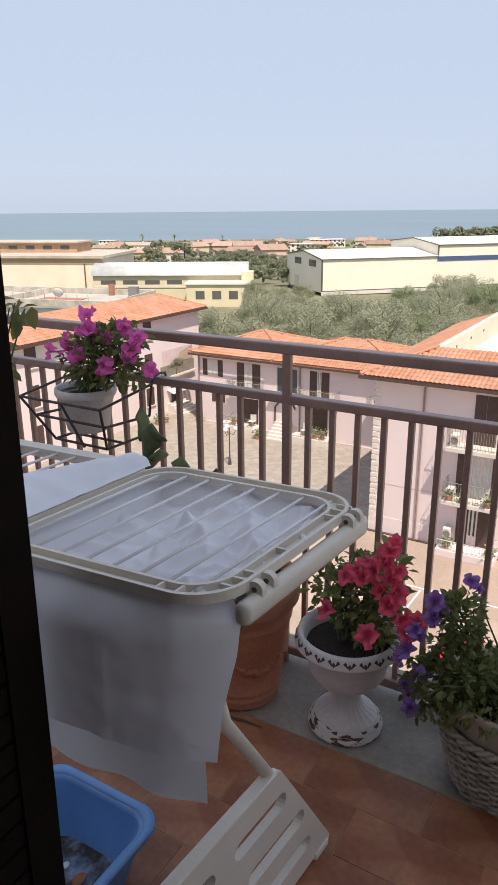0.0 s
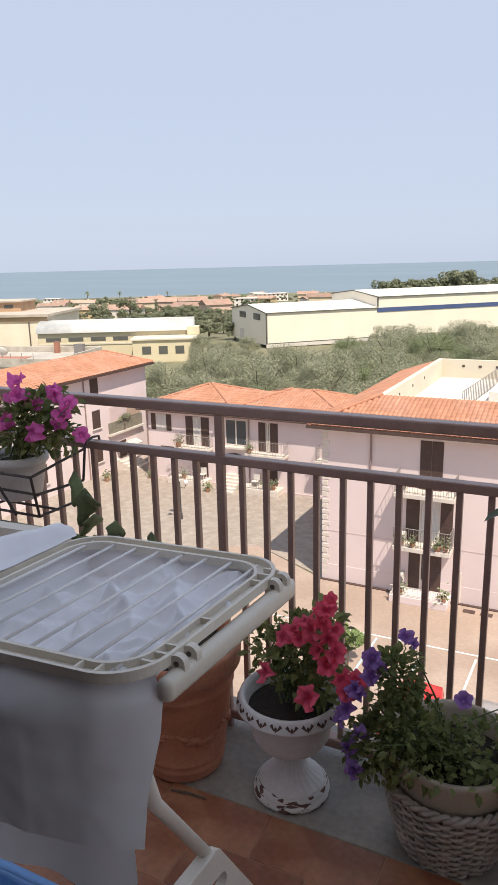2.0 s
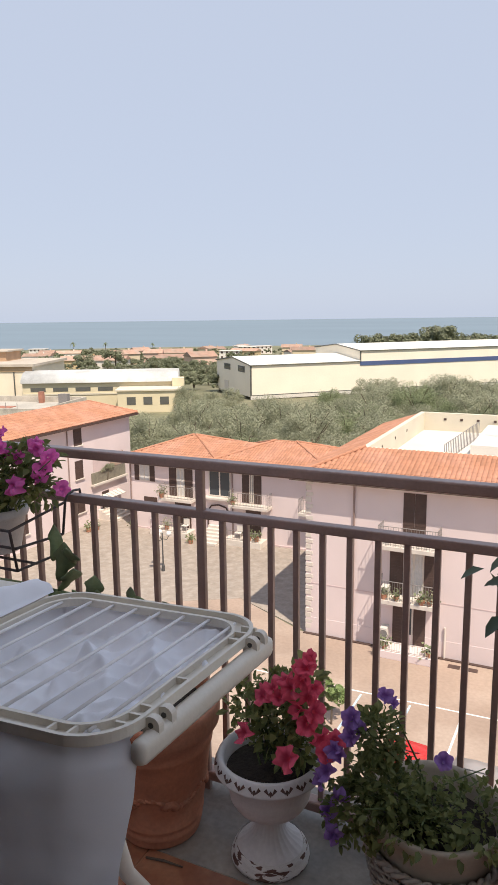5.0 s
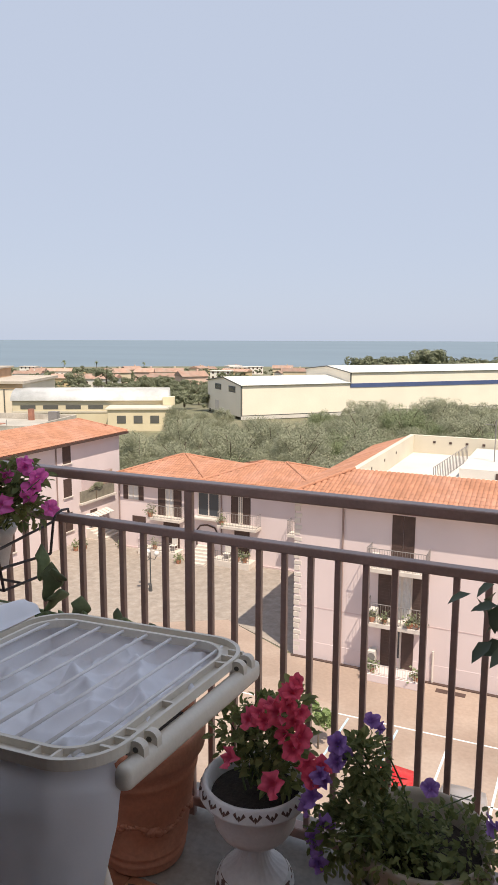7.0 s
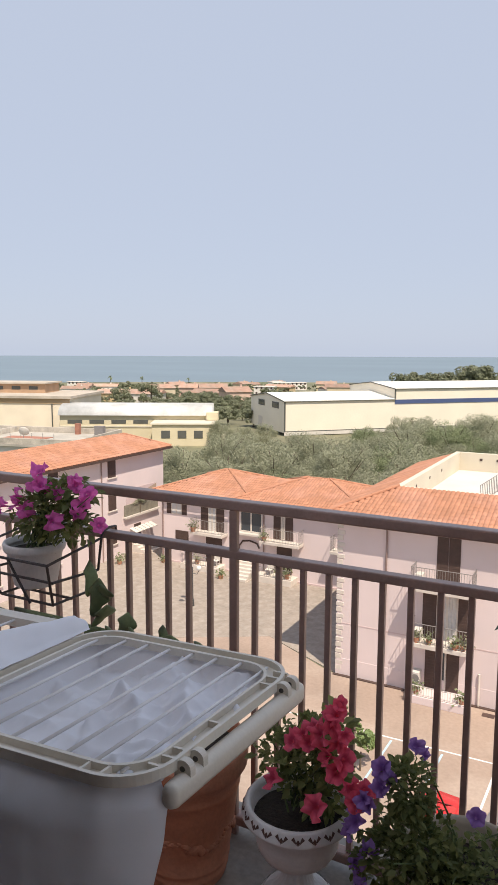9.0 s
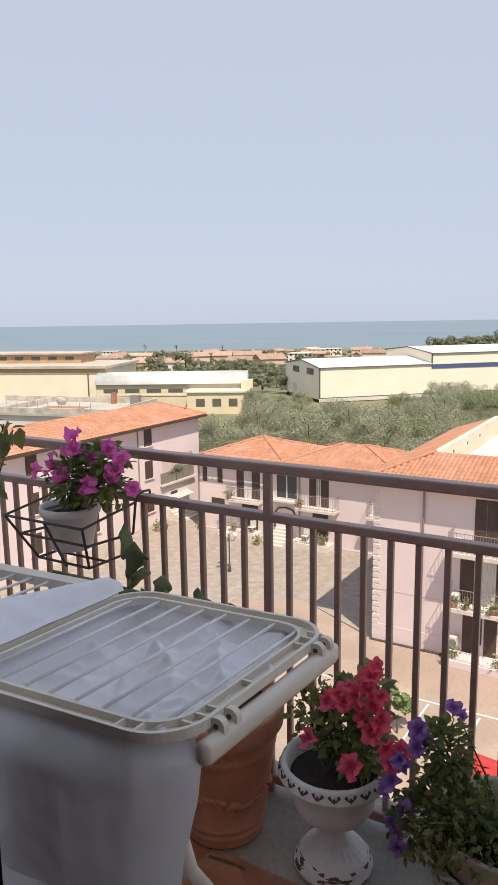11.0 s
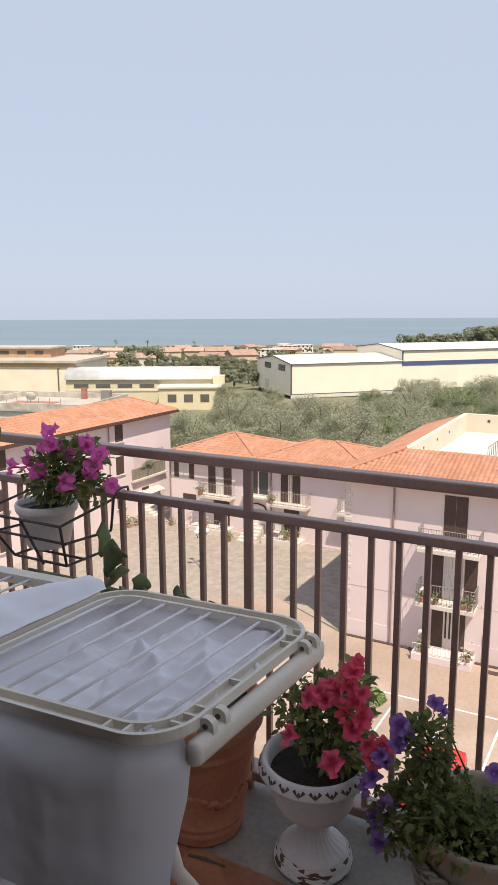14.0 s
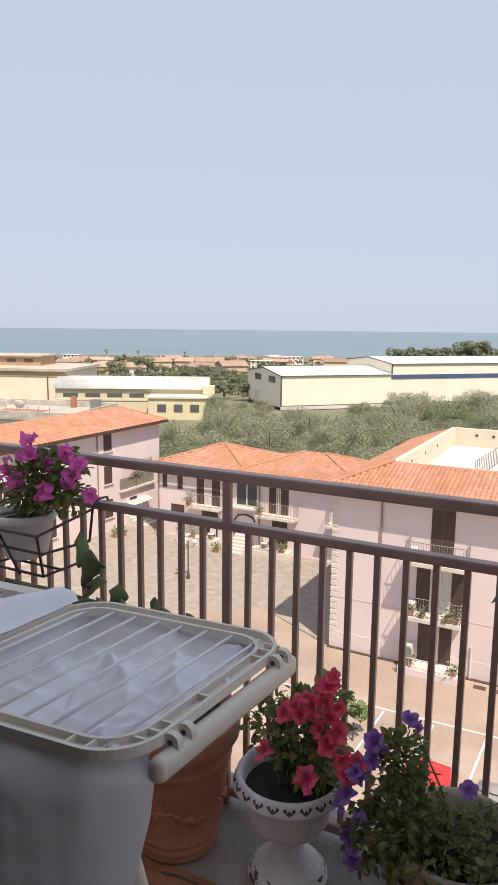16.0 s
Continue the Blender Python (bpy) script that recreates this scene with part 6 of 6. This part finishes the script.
fl = [((-1.65, 1.44, 0.985), (-0.5, -0.9, 0.1), 1.2), ((-1.47, 1.46, 1.115), (0.1, -0.6, 0.8), 1.1), ((-1.49, 1.44, 1.085), (-0.2, -0.9, 0.4), 1.1), ((-1.45, 1.44, 1.075), (0.2, -0.9, 0.5), 1.1), ((-1.43, 1.46, 1.06), (0.3, -0.8, 0.5), 1.0),
      ((-1.375, 1.40, 0.972), (0.2, -1, 0.05), 1.4), ((-1.55, 1.42, 1.035), (-0.4, -0.9, 0.2), 1.2), ((-1.545, 1.42, 1.005), (-0.3, -0.8, -0.1), 1.0), ((-1.49, 1.40, 1.005), (-0.1, -1, 0.1), 1.25), ((-1.50, 1.41, 0.99), (0.1, -1, -0.1), 1.0),
      ((-1.36, 1.50, 1.10), (0.2, -0.5, 0.9), 1.0), ((-1.345, 1.49, 1.075), (0.4, -0.8, 0.4), 0.9), ((-1.285, 1.48, 1.055), (0.5, -0.8, 0.3), 1.1), ((-1.30, 1.47, 1.02), (0.5, -0.9, 0.0), 1.1),
      ((-1.31, 1.45, 0.985), (0.4, -0.9, -0.1), 1.0), ((-1.255, 1.50, 0.95), (0.8, -0.5, 0.2), 1.0), ((-1.40, 1.46, 1.05), (0.2, -0.9, 0.3), 0.9)]
flower_plant(pinkp, [((0.06, -0.02, 0.14), (0.12, 0.10, 0.09)), ((0.14, -0.03, 0.14), (0.11, 0.09, 0.10)), ((0.16, -0.02, 0.20), (0.10, 0.08, 0.06)), ((0.02, -0.01, 0.10), (0.08, 0.08, 0.06)), ((0.2, -0.03, 0.11), (0.07, 0.07, 0.06))], 820, 0.021,
             local(pinkp.location, fl), mag, 51, (0, 0, 0.0))
pinkp.scale = (0.88, 0.88, 0.88)

# ---------- hanging leaves at both ends of the balcony ----------
M_DLEAF = leafmat("dark_drooping_leaves", (0.035, 0.055, 0.03), (0.075, 0.10, 0.05), 0.4, 0.2)


def drooper(origin, label, tips, seed, size):
    t = thing("leafy_plant", origin, label, "plant")
    bm = bmesh.new()
    spots = []
    rnd = random.Random(seed)
    for p in tips:
        e = Vector(p) - Vector(origin)
        m = e * 0.6 + Vector((0, 0, 0.06))
        tube([(0, 0, 0), tuple(m), tuple(e)], [0.006, 0.004, 0.002], bm, 6)
        for _ in range(5):
            spots.append((tuple(e + Vector((rnd.gauss(0, 0.02), rnd.gauss(0, 0.02), rnd.gauss(0, 0.02)))), (rnd.gauss(-0.4, 0.5), rnd.gauss(-0.2, 0.4), -0.8)))
    part("stem", bm, M_STEM, t)
    leaf_mass("foliage", t, spots, size, M_DLEAF, seed, 2.1, 0.95)
    return t


pot2 = thing("terracotta_pot", (0.10, 1.45, 0.0), "terracotta pot standing beside the wicker planter", "plant pot")
part("body", lathe([(0.0, 0.0), (0.10, 0.0), (0.14, 0.26), (0.152, 0.262), (0.155, 0.30), (0.145, 0.30), (0.135, 0.26)], 40), M_POTT, pot2, "", True)
part("soil", lathe([(0.0, 0.27), (0.138, 0.265)], 20), M_SOIL, pot2, "dark potting soil", True)
drooper((0.10, 1.45, 0.27), "plant with long dark drooping leaves", [(-0.11, 1.33, 0.925), (-0.08, 1.31, 0.93), (-0.03, 1.33, 0.97), (-0.06, 1.31, 0.86), (0.02, 1.35, 0.95), (0.1, 1.4, 1.0), (0.0, 1.4, 0.82)], 61, 0.026)
pot3 = thing("terracotta_pot", (-2.05, 1.42, 0.0), "terracotta pot at the end of the balcony", "plant pot")
part("body", lathe([(0.0, 0.0), (0.10, 0.0), (0.14, 0.26), (0.152, 0.262), (0.155, 0.30), (0.145, 0.30), (0.135, 0.26)], 40), M_POTT, pot3, "", True)
part("soil", lathe([(0.0, 0.27), (0.138, 0.265)], 20), M_SOIL, pot3, "dark potting soil", True)
M_DLEAF = leafmat("young_climber_leaves", (0.10, 0.15, 0.04), (0.26, 0.22, 0.09), 0.45, 0.4)
drooper((-2.05, 1.42, 0.27), "climbing plant with green and rusty leaves", [(-1.73, 1.46, 1.085), (-1.77, 1.46, 1.10), (-1.81, 1.47, 1.08), (-1.82, 1.46, 0.93), (-1.85, 1.47, 1.02), (-1.84, 1.46, 0.89)], 63, 0.031)

# ---------- yard things ----------
M_GALV = mat("dark_lamp_iron", (0.07, 0.07, 0.07), 0.5, 0.1, 5, 0.05, 40)
lamp = thing("street_lamp", (-24.0, 37.0, GZ), "dark iron court lamp with three globe heads", "street lamp")
part("post", tube([(0, 0, 0), (0, 0, 0.4), (0, 0, 0.5), (0, 0, 2.6)], [0.12, 0.1, 0.05, 0.04], None, 8), M_GALV, lamp)
M_OPAL = mat("opal_globe", (0.7, 0.68, 0.64), 0.3, 0.04, 5, 0.0, 20)
for k in range(3):
    a = k * 2.1 + 0.4
    part("arm", tube([(0, 0, 2.2), (0.3 * math.cos(a), 0.3 * math.sin(a), 2.15), (0.42 * math.cos(a), 0.42 * math.sin(a), 2.4)], 0.025, None, 6), M_GALV, lamp)
    b = bmesh.new()
    bmesh.ops.create_uvsphere(b, u_segments=14, v_segments=10, radius=0.17, matrix=Matrix.Translation((0.42 * math.cos(a), 0.42 * math.sin(a), 2.55)))
    part("globe", b, M_OPAL, lamp, "opal glass globe", True)


def car(origin, paint, label, rz=0.0):
    c = thing("car", origin, label, "car", "parked cars", rz)
    bm = bmesh.new()
    secs = [(-2.0, 0.62, 0.35, 0.74), (-1.9, 0.74, 0.28, 0.86), (-1.1, 0.82, 0.24, 0.95), (0.6, 0.83, 0.24, 0.96), (1.3, 0.82, 0.26, 0.92), (1.85, 0.76, 0.3, 0.84), (2.0, 0.62, 0.36, 0.7)]
    rings = []
    for y, w, z0, z1 in secs:
        rings.append([bm.verts.new((x, y, z)) for x, z in ((-w, z0), (-w * 1.02, (z0 + z1) / 2), (-w * 0.93, z1), (0, z1 + 0.05), (w * 0.93, z1), (w * 1.02, (z0 + z1) / 2), (w, z0))])
    for a, b in zip(rings, rings[1:]):
        for j in range(6):
            bm.faces.new((a[j], a[j + 1], b[j + 1], b[j]))
        bm.faces.new((a[6], a[0], b[0], b[6]))
    bm.faces.new(rings[0])
    bm.faces.new(rings[-1])
    part("body", bm, paint, c, "", True)
    cab = bmesh.new()
    rings = []
    for y, w, z in ((-1.75, 0.72, 0.92), (-1.25, 0.62, 1.40), (-0.3, 0.62, 1.47), (0.35, 0.6, 1.42), (1.15, 0.72, 0.95)):
        rings.append([cab.verts.new((s * ww, y, zz)) for s, ww, zz in ((-1, 0.76, 0.9), (-1, w, z - 0.05), (-0.6, w, z), (0.6, w, z), (1, w, z - 0.05), (1, 0.76, 0.9))])
    for a, b in zip(rings, rings[1:]):
        for j in range(5):
            cab.faces.new((a[j], a[j + 1], b[j + 1], b[j]))
    part("cabin", cab, paint, c, "", True)
    part("windscreen", slab([(-0.6, 1.12, 0.985), (0.6, 1.12, 0.985), (0.52, 0.42, 1.42), (-0.52, 0.42, 1.42)], 0.012), M_GLASS, c)
    part("rear_window", slab([(-0.55, -1.7, 1.0), (0.55, -1.7, 1.0), (0.5, -1.31, 1.39), (-0.5, -1.31, 1.39)], 0.012), M_GLASS, c)
    M_T = M_BLACK
    for x in (-0.78, 0.78):
        for y in (-1.25, 1.3):
            w = part("wheel", move(lathe([(0.0, -0.09), (0.2, -0.09), (0.3, -0.08), (0.31, 0.0), (0.3, 0.08), (0.2, 0.09), (0.0, 0.09)], 20), pose(x, y, 0.31, 0, 90, 0)), M_T, c, "", True)
    return c


M_CARRED = mat("red_car_paint", (0.55, 0.02, 0.025), 0.25, 0.03, 3, 0.0, 40)
M_CARSIL = mat("silver_car_paint", (0.45, 0.45, 0.45), 0.3, 0.03, 3, 0.0, 40, metal=0.5)
car((-4.95, 21.9, GZ + 0.004), M_CARRED, "red car parked between painted lines")
car((-2.5, 21.7, GZ + 0.004), M_CARSIL, "silver car parked between painted lines")
shrub = thing("shrub", (-8.35, 24.9, GZ), "light green shrub at the edge of the yard", "shrub")
part("trunk", tube([(0, 0, -0.1), (0.02, 0, 0.8)], [0.05, 0.03], None, 6), M_BARK, shrub)
cr = new("crown", crown_mesh("crown", 0.85, 0.8, 9, 900, 0.09, leafmat("shrub_leaves", (0.10, 0.17, 0.05), (0.24, 0.32, 0.12)), 71, 1.2))
cr.parent = shrub
ant = thing("roof_antenna", (-4.0, 44.0, -6.7), "thin grey television antenna on the roof terrace", "antenna")
part("mast", rod((0, 0, 0), (0, 0, 3.2), 0.03), M_IRON, ant)
bm = bmesh.new()
rod((-0.6, 0, 2.9), (0.6, 0, 2.9), 0.015, bm, 5)
for k in range(7):
    rod((-0.6 + k * 0.2, -0.3, 2.9), (-0.6 + k * 0.2, 0.3, 2.9), 0.01, bm, 4)
part("aerial", bm, M_IRON, ant)

# ---------- floor tiles ----------
floor_ob = bpy.data.objects["floor"]
TL, TW = 0.30, 0.1465
tile_me = [mesh_of(box(-TL / 2 + 0.0012, TL / 2 - 0.0012, -TW / 2 + 0.0012, TW / 2 - 0.0012, -0.006, 0.0 + k * 0.0004, None, 0.001), "tile", M_TERRA) for k in range(3)]
rr = random.Random(2)
for j in range(9):
    for i in range(12):
        x = -2.31 + i * TL + (0.15 if j % 2 else 0.0)
        o = new("tile", rr.choice(tile_me))
        o.parent, o.location = floor_ob, (x, 1.381 - TW * (j + 0.5), 0)
        o.rotation_euler = (rr.uniform(-0.002, 0.002), rr.uniform(-0.001, 0.001), rr.uniform(-0.003, 0.003))
